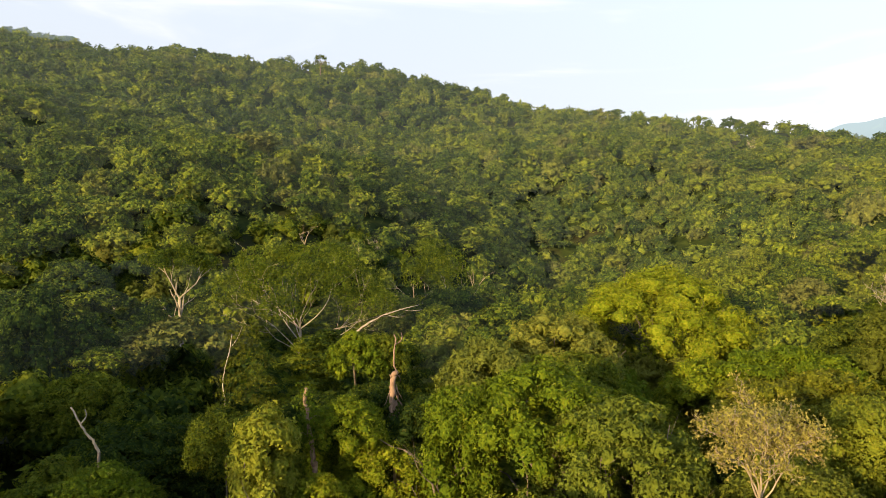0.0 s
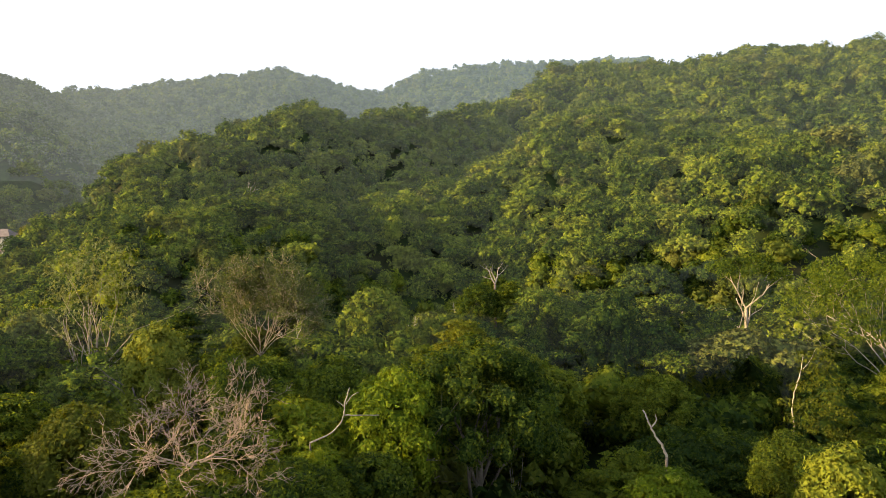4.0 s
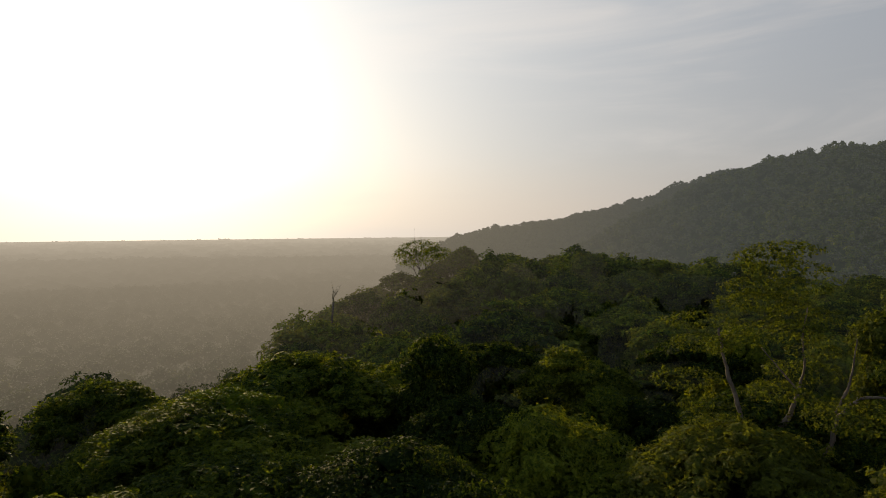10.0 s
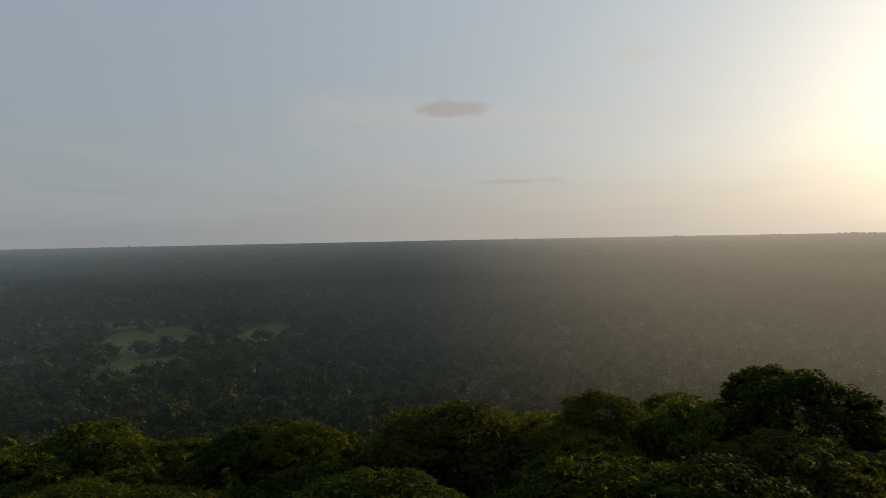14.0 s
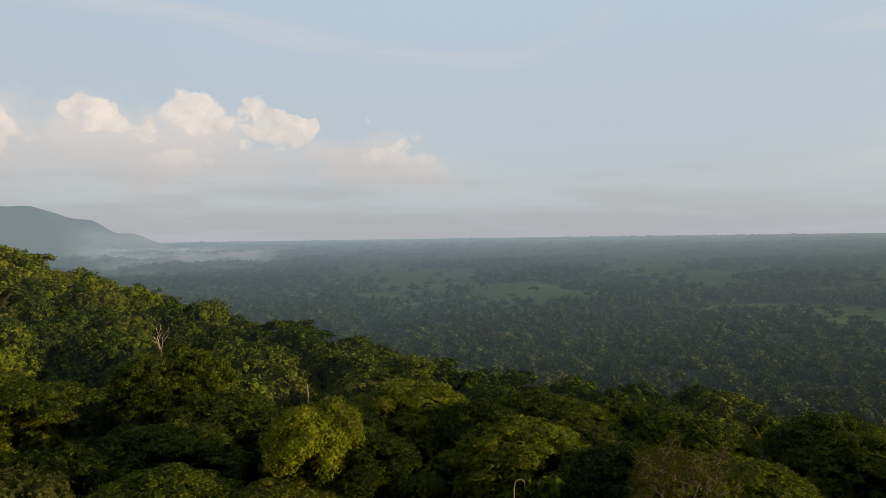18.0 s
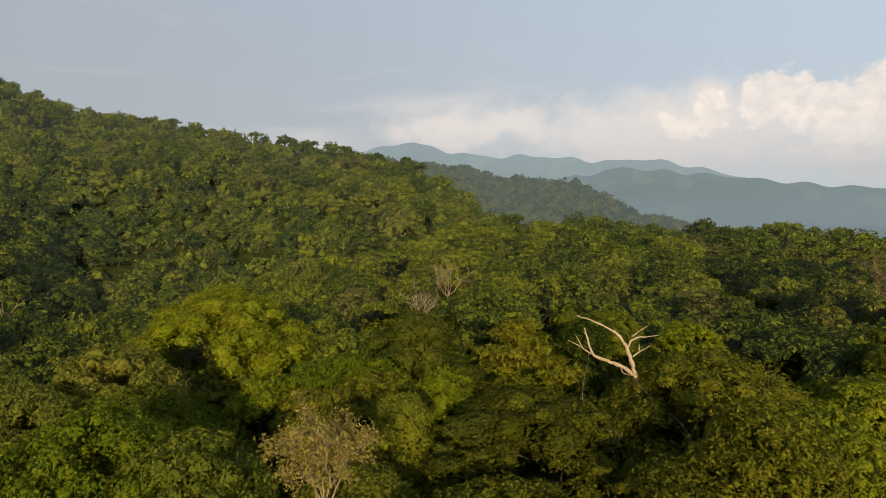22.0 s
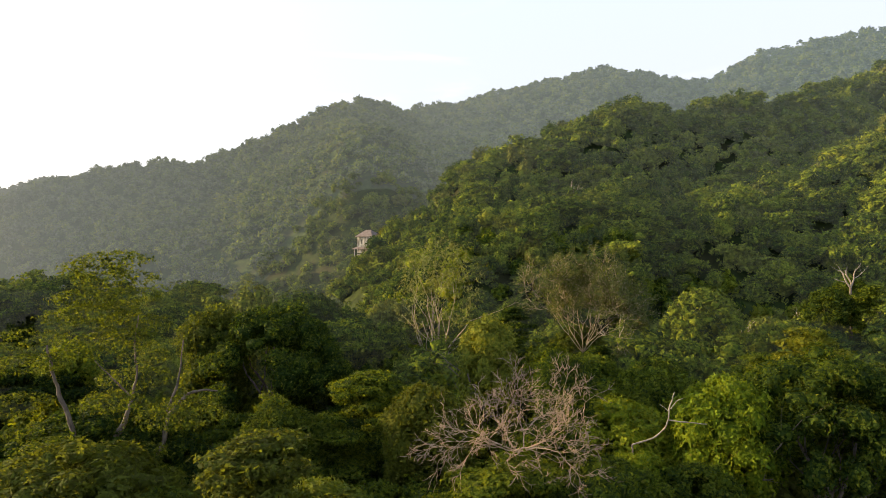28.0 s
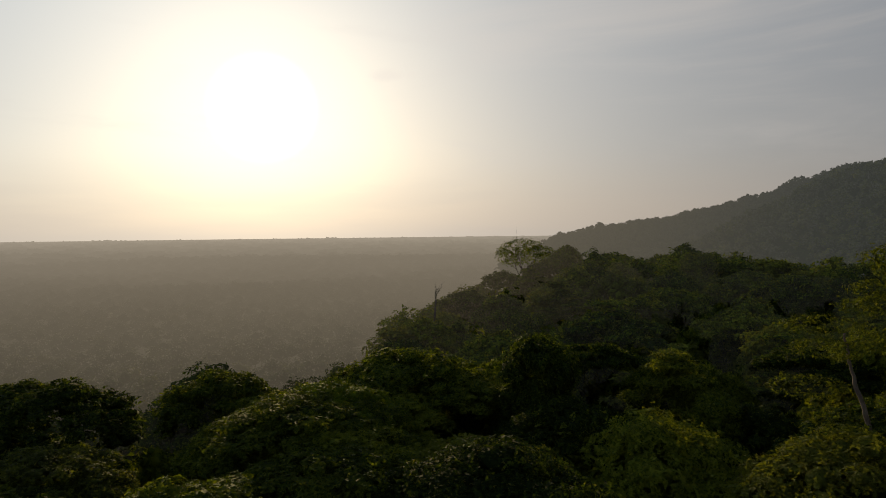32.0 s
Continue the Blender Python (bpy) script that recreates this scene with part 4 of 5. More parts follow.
def stroke_tree(name, az, r, el_top, strokes, wood, label, seed=1, below=None, climbers=0, climber_leaf=None, crown=None, skirt=()):
    """A crooked tree whose stems follow given lines: metres sideways and down from its top, with the radius at both ends."""
    x, y = spot(az, r)
    base, top = float(ground_z(x, y)), top_of(r, el_top)
    rnd, rng = random.Random(seed), np.random.default_rng(seed)
    foot = new(name)
    foot.matrix_world = pose(x, y, base, 0, 0, az)
    h = top - base
    lines = []
    for k, (r0, r1, pts) in enumerate(strokes):
        P = np.array([(u, 0.0, h + w) for u, w in pts])
        P[:, 1] = np.cumsum([0.0] + [rnd.uniform(-0.22, 0.22) * np.linalg.norm(P[q + 1] - P[q]) for q in range(len(P) - 1)])
        fine = np.linspace(0, len(P) - 1, 4 * len(P) - 3)
        Q = np.stack([np.interp(fine, np.arange(len(P)), P[:, c]) for c in range(3)], 1)
        Q[1:-1] = Q[1:-1] * 0.5 + (Q[:-2] + Q[2:]) * 0.25
        Q[1:-1] += rng.normal(size=(len(Q) - 2, 3)) * r0 * 0.22
        rad = np.linspace(r0, r1, len(Q)) * (1 + 0.12 * rng.normal(size=len(Q)))
        lines.append((Q, rad))
        part("trunk" if k == 0 else "limb", tube(Q, np.maximum(rad, 0.012), 8 if r0 > 0.15 else 6), wood, foot, smooth=True)
    low = lines[0][0][0]
    bole = np.stack([np.linspace((low[0] * 0.6, low[1], -0.5)[c], low[c], 5) for c in range(3)], 1)
    part("bole", tube(bole, np.linspace(strokes[0][0] * 1.5, strokes[0][0], 5), 8), below or wood, foot, smooth=True)
    if climbers:
        pick = rng.integers(0, min(3, len(lines)), climbers)
        p = np.array([lines[q][0][rng.integers(0, len(lines[q][0]))] for q in pick]) + rng.normal(size=(climbers, 3)) * (0.42, 0.42, 0.3)
        n = unit(rng.normal(size=(climbers, 3)) + (0, 0, 0.5))
        t = unit(np.cross(n, rng.normal(size=(climbers, 3))) + (0, 0, -0.5))
        c2, s = np.cross(n, t), rng.uniform(0.16, 0.34, (climbers, 1))
        tri = np.stack([p - t * s * 0.4 + c2 * s * 0.3, p - t * s * 0.3 - c2 * s * 0.3, p + t * s * 0.7], 1).reshape(-1, 3)
        tagged(part("climber", (tri, np.arange(climbers * 3).reshape(-1, 3)), climber_leaf or leaf_lime, foot), kind="stuff")
    if crown:
        kind, radius, leaves, size, leaf, deep, u, w = crown
        v, f = crown_arrays(kind, 300 + seed, leaves, size, radius, 0.55, 0.0)
        part("crown", (v * (1, 1, deep) + (u, 0, h + w), f), leaf, foot)
    tagged(foot, label, "tree" if crown else "dead tree")
    KEEP_OUT.append((x, y, 2.4))
    for k, (side, dr, lower, wide) in enumerate(skirt):
        q = spot(az - math.degrees(side / r), r + dr)
        gz = float(ground_z(*q))
        i = (seed + 3 * k) % 3
        tree_at("forest_tree", q[0], q[1], gz, top - lower - gz, wide, rnd.uniform(0, 360), (NEAR_CROWN if r < 64 else MID_CROWN)[i], TRUNK[k % 5], leaf_lime if (seed + k) % 2 else None, LABELS[KINDS[i]], "tree", "forest trees")
        KEEP_OUT.append((q[0], q[1], wide * 0.7))
    return foot


def dry_vines_on(foot, line, radius, seed, count=16):
    """Hanging dry vine stems and torn bark along a dead trunk."""
    rnd = random.Random(seed)
    pieces = []
    for _ in range(count):
        a = rnd.uniform(0, 6.28)
        k = rnd.randrange(len(line))
        s = np.array(line[k], float) + np.array([math.cos(a) * radius, math.sin(a) * radius, rnd.uniform(-0.4, 0.4)])
        pieces.append(tube(bent(s, (math.cos(a) * 0.25, math.sin(a) * 0.25, -1), rnd.uniform(0.8, 2.4), rnd, 0.16, -0.05, 5), np.linspace(0.045, 0.015, 6), 4))
    tagged(part("dry_vine_mass", joined(pieces), bark_red, foot), kind="stuff")


def pale_limb_trees():
    """Bare pale forks that stand out of the canopy on the sunlit slopes."""
    rnd = random.Random(88)
    for n in range(22):
        az, r = (326 + 96 * ((n * 0.618) % 1.0)) % 360, 105 + 165 * ((n * 0.377) % 1.0)
        x, y = spot(az, r)
        if any(math.hypot(x - a, y - b) < c + 2 for a, b, c in KEEP_OUT):
            continue
        tall = rnd.uniform(3.5, 6.5)
        el = math.degrees(math.atan2(float(canopy_z(x, y)[0]) + rnd.uniform(-0.5, 2.0) - EYE, r))
        wood = (bark_pale, bark_grey, bark_white)[n % 3]
        dead_tree("pale_limb_tree", az, r, el, tall, tall * rnd.uniform(0.9, 1.5), wood, "bare-limbed pale tree standing out of the green canopy", 400 + n, 3, rnd.randrange(2, 5), 0.012 * tall + 0.03 + r * 0.0002, (None, leaf_olive, leaf_dry)[n % 3], 0.06, 2, 1.1, 0.4, 260, False)


def old_house():
    """An old pale house, half hidden by trees on the slope."""
    az, r = 76.7, 300.0
    x, y = spot(az, r)
    m = bpy.data.materials.new("stained_pale_stone")
    m.use_nodes = True
    N = Nodes(m.node_tree)
    p = N.add("ShaderNodeNewGeometry").outputs["Position"]
    stain = N.noise(N.vec("MULTIPLY", p, (1.0, 1.0, 0.35)), 0.9, 6.0, 0.6)
    col = N.mix(N.span(stain, 0.42, 0.62), (0.42, 0.38, 0.32), (0.17, 0.155, 0.13))
    N.tree.links.new(N.add("ShaderNodeBsdfPrincipled", {"Base Color": col, "Roughness": 0.9}).outputs[0], N.add("ShaderNodeOutputMaterial").inputs[0])
    house = new("stone_house")
    house.matrix_world = pose(x, y, float(ground_z(x, y)) - 0.3, 0, 0, az - 32)
    H = 8.2

    def block(w, d, h, at, bev=0.12):
        bm = bmesh.new()
        bmesh.ops.create_cube(bm, size=1.0)
        bmesh.ops.scale(bm, vec=(w, d, h), verts=bm.verts)
        bmesh.ops.bevel(bm, geom=bm.edges[:], offset=bev, segments=1, affect="EDGES")
        bmesh.ops.translate(bm, vec=at, verts=bm.verts)
        return bm

    def add(name, bm, label="", skin=None):
        me = bpy.data.meshes.new(name)
        bm.to_mesh(me)
        bm.free()
        me.materials.append(skin or m)
        ob = new(name, me)
        ob.parent = house
        if label:
            tagged(ob, label)

    for sx in (-1, 1):
        add("wall", block(0.6, 7.0, H, (sx * 3.4, 0, H / 2)))
        for px in (-0.5, 2.3):
            add("pier", block(1.3, 0.6, H - 0.04, (sx * px, -3.2, H / 2 - 0.02)))
    add("wall", block(6.2, 0.6, H - 0.02, (0, 3.2, H / 2)))
    for z in (1.6, 4.6, 7.6):
        add("lintel", block(6.18, 0.52, 1.1, (0, -3.2, z)))
    for z in (3.1, 6.1):
        add("floor_slab", block(6.16, 5.8, 0.3, (0, 0, z)))
    tile = bark("faded_roof_tile", (0.11, 0.078, 0.064), (0.24, 0.18, 0.15), 1.2)

    def hip(w, d, h, ridge, at):
        """A hipped roof with a thick eave."""
        bm = bmesh.new()
        low = [bm.verts.new((sx * w / 2, sy * d / 2, z)) for z in (0.0, 0.25) for sx, sy in ((-1, -1), (1, -1), (1, 1), (-1, 1))]
        top = [bm.verts.new((-ridge / 2, 0, h)), bm.verts.new((ridge / 2, 0, h))]
        bm.faces.new(low[3::-1])
        for k in range(4):
            bm.faces.new((low[k], low[(k + 1) % 4], low[4 + (k + 1) % 4], low[4 + k]))
        bm.faces.new((low[4], low[5], top[1], top[0]))
        bm.faces.new((low[5], low[6], top[1]))
        bm.faces.new((low[6], low[7], top[0], top[1]))
        bm.faces.new((low[7], low[4], top[0]))
        bmesh.ops.translate(bm, vec=at, verts=bm.verts)
        return bm

    add("roof", hip(8.4, 8.4, 3.0, 2.4, (0, 0, H)), "hipped roof of faded tiles", tile)
    add("porch_roof", hip(8.0, 3.4, 1.0, 6.0, (0, -5.2, 3.0)), "low porch roof of faded tiles", tile)
    for sx in (-3.2, 0.0, 3.2):
        add("porch_post", block(0.3, 0.3, 3.2, (sx, -6.4, 1.4), 0.03))
    tagged(house, "old cream stone house with faded tiled roof among trees", "house")
    KEEP_OUT.append((x, y, 7.0))


old_house()
snag_tree = stroke_tree("dead_snag", 4.0, 55, -9.6, [(0.270, 0.200, [(0.15, -6.96), (-0.23, -5.58), (-0.26, -4.67), (-0.05, -3.44), (0.15, -3.06)]), (0.075, 0.050, [(0.15, -3.06), (-0.09, -2.60), (-0.08, -1.76), (0.00, -0.99), (0.08, -0.54), (-0.03, -0.08)]), (0.050, 0.025, [(0.03, -0.96), (0.47, -0.66), (0.60, -0.31), (0.47, 0.00)]), (0.055, 0.030, [(-0.20, -3.90), (-0.41, -3.32)])],
                        bark_red, "broken reddish tree trunk with torn bark and dry vines", 3, skirt=((-0.9, -3.0, 6.9, 3.6), (2.6, -1.5, 4.6, 3.6), (-3.4, 1.0, 6.0, 3.8)))
dry_vines_on(snag_tree, [(-0.1, 0.0, top_of(55, -9.6) - float(ground_z(*spot(4.0, 55))) - w) for w in (3.4, 4.0, 4.6, 5.2)], 0.2, 4, 12)
stroke_tree("dead_snag", 11.3, 50, -13.85, [(0.200, 0.090, [(0.65, -5.59), (0.44, -4.34), (0.21, -2.95), (0.10, -1.70), (-0.04, -0.72), (0.00, 0.00)]), (0.050, 0.020, [(0.13, -2.39), (0.79, -1.97), (1.42, -2.39)]), (0.050, 0.020, [(0.38, -3.92), (-0.11, -3.22), (-0.60, -3.22)])],
            bark_red, "thin broken tree trunk wrapped in lime-green climbers", 8, None, 1500, leaf_lime, skirt=((-2.8, 0.8, 1.3, 2.6), (3.0, 1.2, 0.9, 2.8), (0.6, 3.6, 1.0, 3.0), (0.9, -2.2, 5.4, 2.2)))
stroke_tree("bare_limb_tree", 309.6, 57, -6.6, [(0.200, 0.150, [(0.41, -5.73), (-0.07, -4.69), (-0.28, -3.66), (-0.55, -2.83), (-0.69, -2.39)]), (0.170, 0.050, [(-0.11, -4.69), (-1.10, -4.00), (-2.21, -3.59), (-3.24, -3.31), (-3.59, -2.55), (-3.75, -1.72), (-4.00, -0.97)]), (0.060, 0.015, [(-3.45, -3.10), (-4.21, -2.58), (-4.76, -2.28), (-5.38, -1.97)]), (0.050, 0.020, [(-4.11, -2.62), (-4.42, -2.00), (-4.72, -1.52)]), (0.130, 0.040, [(-0.66, -2.42), (-1.24, -1.59), (-1.79, -1.10), (-3.04, -0.59), (-3.86, -0.28), (-4.58, 0.00)]), (0.100, 0.030, [(-0.62, -2.48), (-0.34, -1.89), (0.14, -1.66), (0.90, -1.56), (1.72, -1.42)]), (0.050, 0.012, [(-0.25, -1.59), (0.41, -1.10), (1.10, -0.65)]), (0.070, 0.020, [(-0.21, -3.20), (0.41, -2.72), (1.24, -2.30)]), (0.050, 0.015, [(0.30, -2.76), (0.28, -2.14)]), (0.050, 0.020, [(-1.24, -3.93), (-0.97, -4.55), (-0.41, -4.69)])],
            bark_white, "dead forked tree with thick sunlit cream limbs", 37, bark_brown)
stroke_tree("crooked_dead_tree", 52.6, 50, -12.6, [(0.060, 0.035, [(-2.56, -3.74), (-1.18, -3.25), (-0.39, -2.56), (-0.10, -1.87), (-0.10, -1.18), (0.30, 0.00)]), (0.055, 0.030, [(-0.10, -1.87), (0.98, -1.93), (2.36, -2.01)]), (0.040, 0.015, [(-0.04, -1.28), (-0.69, -0.79)]), (0.040, 0.015, [(0.04, -1.08), (0.43, -0.49), (0.95, -0.24)])],
            bark_pale, "crooked pale dead stem with one level branch", 53, bark_brown, skirt=((-2.2, -2.4, 3.4, 3.0), (1.6, -2.6, 3.6, 3.0)))
stroke_tree("crooked_dead_tree", 28.4, 48, -14.0, [(0.095, 0.055, [(1.51, -3.06), (1.30, -2.41), (0.76, -1.69), (0.50, -1.08), (0.00, 0.00)]), (0.060, 0.030, [(0.50, -1.19), (0.86, -0.72), (0.79, -0.25)])],
            bark_pale, "bleached crooked dead stem leaning from the shade", 49, bark_brown, skirt=((1.6, -1.6, 3.1, 2.6),))
stroke_tree("pale_stem_tree", 17.0, 62, -9.0, [(0.060, 0.030, [(-0.62, -5.79), (-0.81, -4.56), (-0.62, -3.20), (-0.17, -1.60), (0.00, -0.25)]), (0.035, 0.012, [(-0.12, -1.48), (0.49, -0.62), (0.86, 0.37)])],
            bark_white, "slender yellowish tree with a white crooked stem", 28, bark_brown, crown=("layered", 3.6, 2600, 0.30, leaf_olive, 1.5, 1.0, 0.4), skirt=((-0.6, -2.6, 5.6, 3.4),))
stroke_tree("hooked_dead_stem", 250.4, 45, -19.4, [(0.050, 0.035, [(0.02, -1.60), (0.00, -0.90), (0.03, -0.35), (0.18, -0.07), (0.42, 0.00)]), (0.035, 0.015, [(0.42, 0.00), (0.62, -0.12), (0.72, -0.38), (0.66, -0.60)])],
            bark_pale, "pale dead stem with a hooked tip", 71, bark_brown)
stroke_tree("small_snag", 267.3, 56, -11.7, [(0.090, 0.060, [(0.05, -1.40), (0.08, -0.80), (0.02, -0.30), (0.00, 0.00)])],
            bark_red, "short broken trunk of torn brown wood", 73, bark_brown, skirt=((-0.4, -2.2, 1.0, 3.4), (1.6, -0.6, 0.8, 3.0)))
stroke_tree("leaning_dead_branch", 4.6, 70, -7.1, [(0.110, 0.030, [(-3.60, -3.10), (-2.20, -2.00), (-0.60, -1.10), (1.20, -0.45), (3.20, 0.00)]), (0.040, 0.012, [(1.20, -0.45), (2.40, -0.70), (3.50, -0.55)]), (0.040, 0.012, [(-0.20, -0.95), (0.80, -1.30), (1.70, -1.25)])],
            bark_pale, "long pale dead branch leaning out of the canopy", 75, bark_brown, skirt=((-3.0, -2.0, 2.3, 3.2), (-0.6, -1.5, 2.6, 2.6)))
stroke_tree("feathery_tree", 96.2, 58, -0.8, [(0.420, 0.200, [(-1.30, -21.38), (-1.65, -19.44), (-2.11, -17.50), (-2.67, -15.39), (-2.62, -13.93)]), (0.420, 0.160, [(-0.73, -21.38), (-0.40, -19.12), (0.08, -16.36), (-0.08, -14.74), (0.40, -13.28), (1.21, -11.18)]), (0.260, 0.140, [(-0.49, -19.93), (0.81, -17.82), (2.27, -16.20), (3.24, -15.07), (3.65, -12.64), (5.02, -11.42)]), (0.140, 0.050, [(5.02, -11.42), (6.32, -11.10), (7.45, -11.34)]), (0.200, 0.080, [(-2.62, -13.93), (-3.08, -12.15), (-3.73, -10.37), (-4.13, -8.59), (-4.37, -6.80)]), (0.120, 0.040, [(3.65, -12.64), (4.37, -11.02), (4.78, -9.07), (5.02, -7.13)]), (0.120, 0.040, [(1.21, -11.18), (1.62, -9.40), (1.46, -7.13), (1.78, -4.86)]), (0.100, 0.030, [(1.21, -11.18), (0.00, -9.72), (-1.30, -8.10)])],
            bark_brown, "tall feathery tree with layered foliage on vine-clad dark trunks", 7, None, 1500, leaf_olive, ("layered", 8.6, 14000, 0.36, leaf_dimmed, 1.15, -0.6, 0.2))
crown_tree("umbrella_tree", 11.2, 108, -1.4, 13.5, "umbrella", leaf_near, bark_pale, "large umbrella tree with pale sunlit spreading limbs", 12500, 0.056, 0.0, 12, 5, 1.45, 0.5, 0.19, reach_up=0.75, twigs=3)
KEEP_OUT += [(*spot(11.2, 96), 9.5), (*spot(8.0, 86), 6.0), (*spot(14.5, 86), 6.0), (*spot(11.2, 108), 12.5)]
crown_tree("vine_dome_tree", 84.6, 78, -5.0, 8.2, "broad", leaf_near, bark_brown, "dense rounded tree smothered by green climbers", 12000, 0.06, 0.8, 5, 11, 1.0)
crown_tree("lone_ridge_tree", 123.8, 185, -0.25, 8.0, "dome", leaf_near, bark_brown, "open-crowned tree standing above the wooded ridge", 9000, 0.055, 0.0, 8, 13, 0.62, 0.62, 0.3)
crown_tree("crooked_ridge_tree", 10.0, 470, 13.6, 4.2, "umbrella", leaf_near, bark_brown, "small crooked tree standing above the ridge line", 260, 0.14, 0.0, 5, 14, 1.4, 0.6, 0.3)
crown_tree("slope_tree", 74.7, 282, 1.0, 7.4, "broad", leaf_olive, bark_brown, "spreading green tree beside the old house", 2600, 0.09, 0.7, 6, 91, 1.1)
crown_tree("lime_tree", 356.5, 62, -9.0, 4.4, "dome", leaf_lime, bark_brown, "bright lime-green tree with a lumpy crown", 7000, 0.05, 0.8, 5, 15, 1.2)
crown_tree("lime_tree", 352.0, 50, -11.6, 5.6, "broad", leaf_lime, bark_brown, "bright lime-green spreading tree in full sun", 11000, 0.042, 0.7, 5, 51, 1.0)
crown_tree("lime_tree", 345.8, 47, -14.0, 5.4, "broad", leaf_lime, bark_brown, "bright lime-green spreading tree in full sun", 11000, 0.042, 0.7, 5, 52, 1.0)
crown_tree("lime_tree", 358.6, 50, -13.2, 4.0, "draped", leaf_lime, bark_brown, "lime-green tree hung with fresh climbers", 9000, 0.042, 0.7, 5, 56, 1.3)
crown_tree("lime_tree", 14.6, 47, -15.0, 2.8, "draped", leaf_lime, bark_brown, "bright lime-green climber-covered sapling", 5200, 0.046, 0.8, 4, 16, 1.2)
crown_tree("lime_tree", 67.0, 70, -6.4, 3.7, "draped", leaf_lime, bark_brown, "lime-green tree draped with fresh climbers", 5200, 0.052, 0.8, 4, 17, 1.2)
crown_tree("lime_tree", 48.6, 54, -10.2, 4.3, "dome", leaf_lime, bark_brown, "fresh green tree with drooping leaf clumps", 7000, 0.05, 0.8, 4, 18, 1.4)
crown_tree("lime_tree", 81.0, 40, -18.6, 3.6, "dome", leaf_lime, bark_brown, "fresh green young tree in front of darker crowns", 6000, 0.045, 0.8, 4, 19, 1.1)
crown_tree("golden_tree", 342.6, 92, -3.6, 11.5, "broad", leaf_lime, bark_brown, "huge spreading tree with golden green sunlit crown", 26000, 0.058, 0.8, 7, 21, 0.85)
crown_tree("golden_tree", 350.5, 70, -7.4, 6.0, "broad", leaf_lime, bark_brown, "broad golden green tree lit by low sun", 10000, 0.05, 0.8, 5, 22, 1.0)
crown_tree("golden_tree", 317.5, 52, -12.4, 8.4, "broad", leaf_olive, bark_brown, "huge spreading tree with golden olive crown", 17000, 0.05, 0.8, 7, 23, 0.75)
crown_tree("golden_tree", 304.0, 57, -9.0, 8.0, "broad", leaf_olive, bark_brown, "broad golden olive tree with fine foliage", 16000, 0.05, 0.8, 7, 24, 0.75)
crown_tree("dark_tree", 42.0, 58, -8.4, 7.0, "broad", leaf_near, bark_brown, "broad dark green tree with heavy crown", 13000, 0.052, 0.8, 6, 25, 1.0)
crown_tree("forked_tree", 20.8, 118, -1.6, 6.0, "umbrella", leaf_near, bark_pale, "flat-topped tree with sunlit forked orange trunk", 2600, 0.07, 0.0, 5, 26, 1.3, 0.66, 0.3)
crown_tree("forked_tree", 0.8, 150, -0.9, 7.5, "dome", leaf_near, bark_pale, "tall dark tree with several pale stems", 3200, 0.08, 0.0, 6, 27, 1.0, 0.35, 0.34)
crown_tree("grey_crown_tree", 71.2, 104, 0.7, 6.6, "dome", leaf_dry, bark_grey, "tall sparse grey-green tree with many upright stems", 1700, 0.06, 0.0, 9, 29, 1.4, 0.3, 0.28)
dead_tree("sparse_tree", 59.8, 86, -3.7, 9.0, 11.5, bark_grey, "rounded pale grey-green tree with fine bare twigs", 31, 5, 9, 0.06, leaf_dry, 0.08, 3, 1.0, 0.3, 16000, True, 0.34)
dead_tree("bleached_tree", 61.9, 41, -13.8, 2.8, 8.8, bark_tan, "tan dead tree with tangled spreading branches", 33, 5, 8, 0.05, leaf_olive, 0.02, 3, 1.3, 0.5, 1600)
dead_tree("beige_tree", 332.8, 41, -14.6, 4.4, 4.8, bark_grey, "beige tree with feathery twigs and dry straw-coloured leaves", 35, 5, 6, 0.06, leaf_straw, 0.06, 3, 0.9, 0.5, 9000)
dead_tree("fan_tree", 327.4, 84, -4.6, 3.6, 5.0, bark_pale, "small dead tree with a fan of pale twigs", 39, 3, 6, 0.05, None, 0.12, 3, 0.9, 0.4)
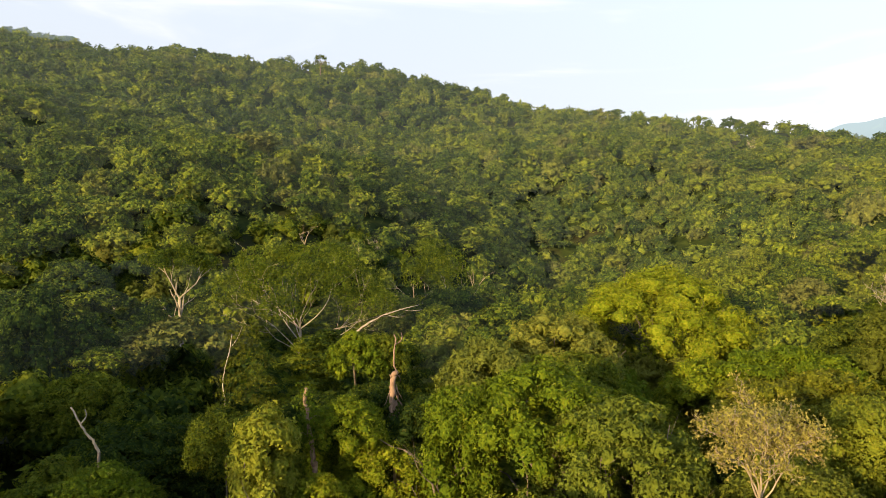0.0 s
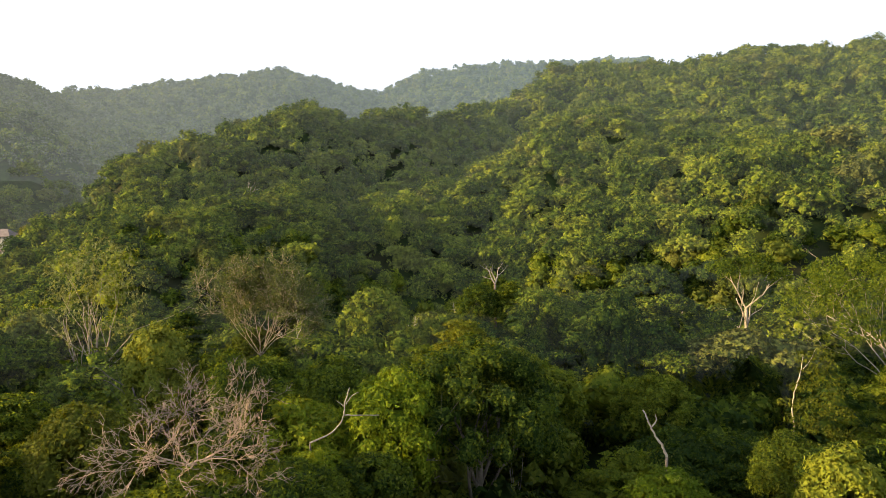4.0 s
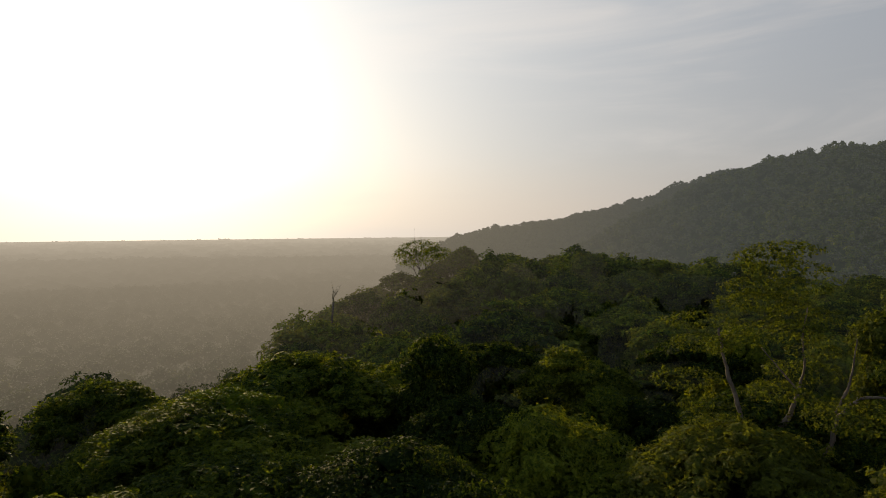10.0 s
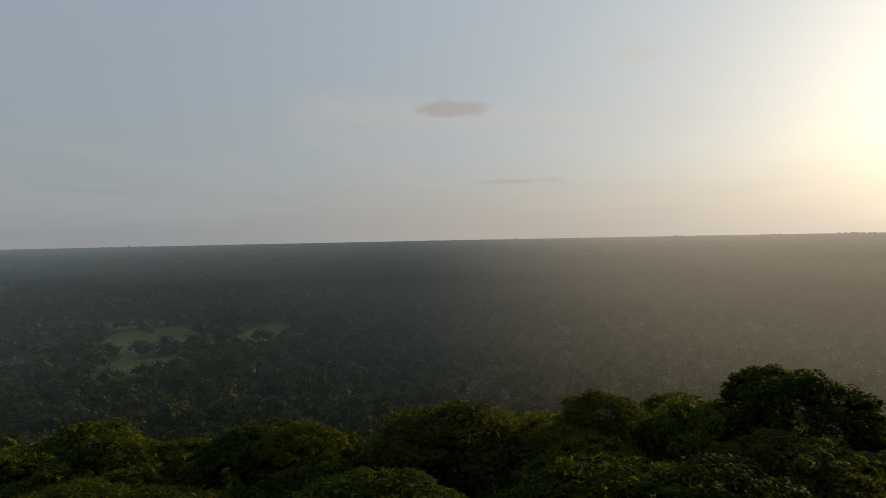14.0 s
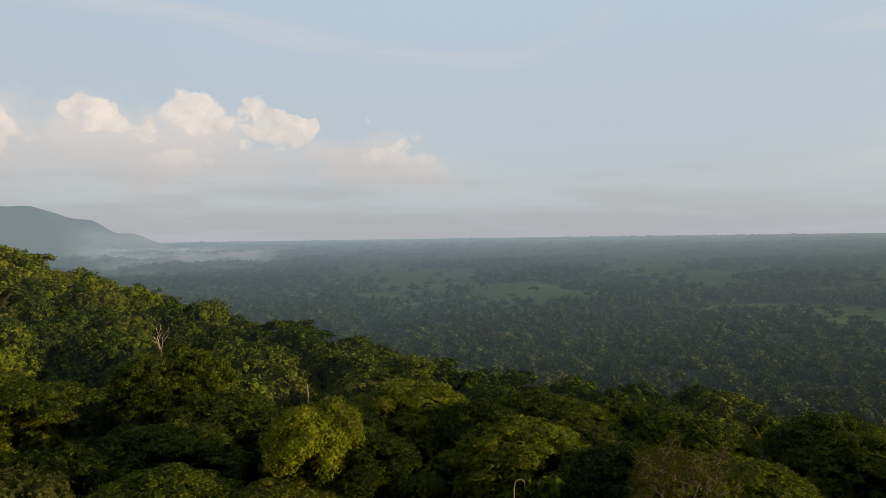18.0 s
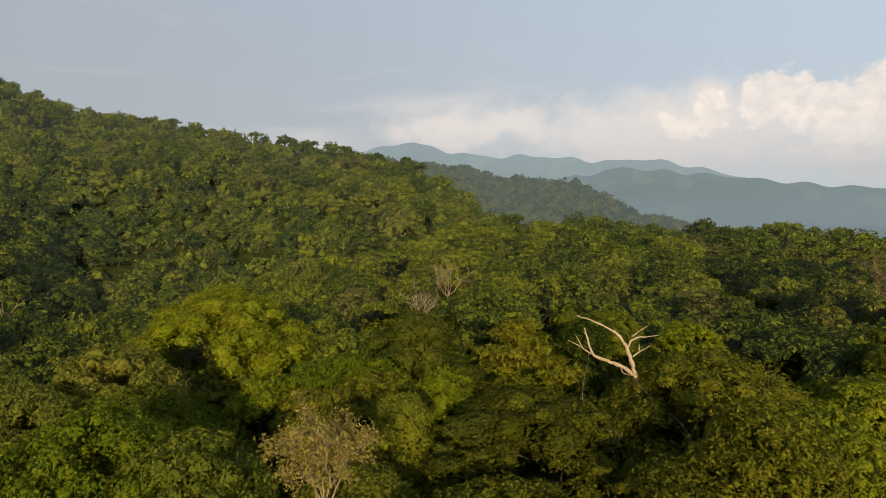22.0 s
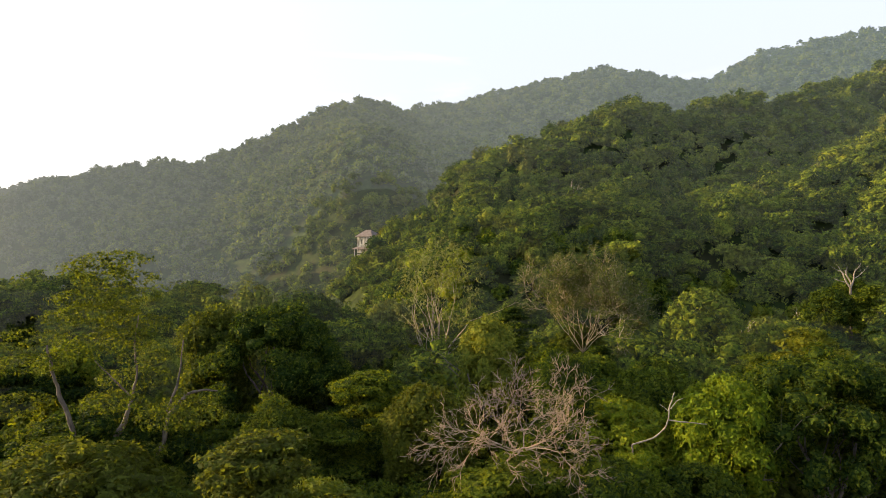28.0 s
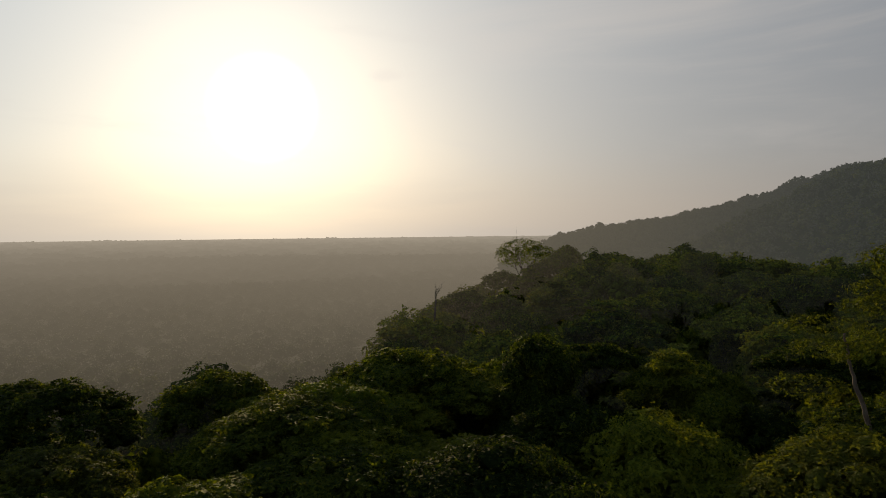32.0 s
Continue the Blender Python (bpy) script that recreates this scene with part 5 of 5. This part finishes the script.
dead_tree("fan_tree", 324.8, 108, -2.4, 4.8, 7.5, bark_grey, "grey dead tree with a fan of bare branches", 41, 3, 7, 0.06, None, 0.12, 3, 1.0, 0.4)
dead_tree("rusty_tree", 291.9, 88, -2.5, 9.0, 5.4, bark_red, "rusty brown dying tree with dense bare twigs", 43, 5, 5, 0.09, leaf_rust, 0.12, 3, 0.8, 0.5, 900)
dead_tree("white_fork_tree", 277.5, 84, -6.7, 2.6, 3.4, bark_white, "slim dead tree with white forked branches", 45, 2, 3, 0.07, None, 0.1, 2, 1.0, 0.5)
dead_tree("white_fork_tree", 40.2, 116, -2.2, 4.2, 5.0, bark_pale, "dead tree with pale orange sunlit fork", 47, 2, 3, 0.14, None, 0.12, 2, 1.1, 0.4)
dead_tree("spike_tree", 131.4, 118, -3.7, 3.4, 1.6, bark_grey, "bare dead stem standing above the canopy", 55, 2, 2, 0.12, None, 0.1, 2, 0.7, 0.8, 350, False)
dead_tree("bare_hill_tree", 22.6, 235, 4.4, 6.0, 9.0, bark_pale, "bare pale-limbed tree on the wooded slope", 57, 3, 6, 0.13, leaf_olive, 0.08, 3, 1.0, 0.4, 500)
dead_tree("bare_hill_tree", 336.0, 385, 6.6, 7.0, 7.0, bark_pale, "bare pale-limbed tree high on the slope", 59, 3, 5, 0.12, None, 0.1, 3, 1.0, 0.4)
dead_tree("bare_bush", 219.0, 46, -18.0, 3.0, 4.0, bark_brown, "small twiggy tree with thin leaves at the forest edge", 63, 4, 5, 0.07, leaf_olive, 0.08, 3, 1.0, 0.4, 1800)
dead_tree("bare_bush", 238.5, 50, -17.6, 3.2, 6.0, bark_brown, "wide olive-grey bush with bare twigs", 65, 5, 6, 0.07, leaf_olive, 0.06, 3, 1.1, 0.4, 6000)
KEEP_OUT += [(*spot(77.3, 291), 7.0), (*spot(77.3, 280), 6.0), (*spot(77.3, 270), 4.0), (*spot(25.0, 42), 7.5), (*spot(31.0, 40), 5.0), (*spot(309.6, 50), 4.5)]
pale_limb_trees()

near_trees()
understorey()
far_woods()
plain_woods()
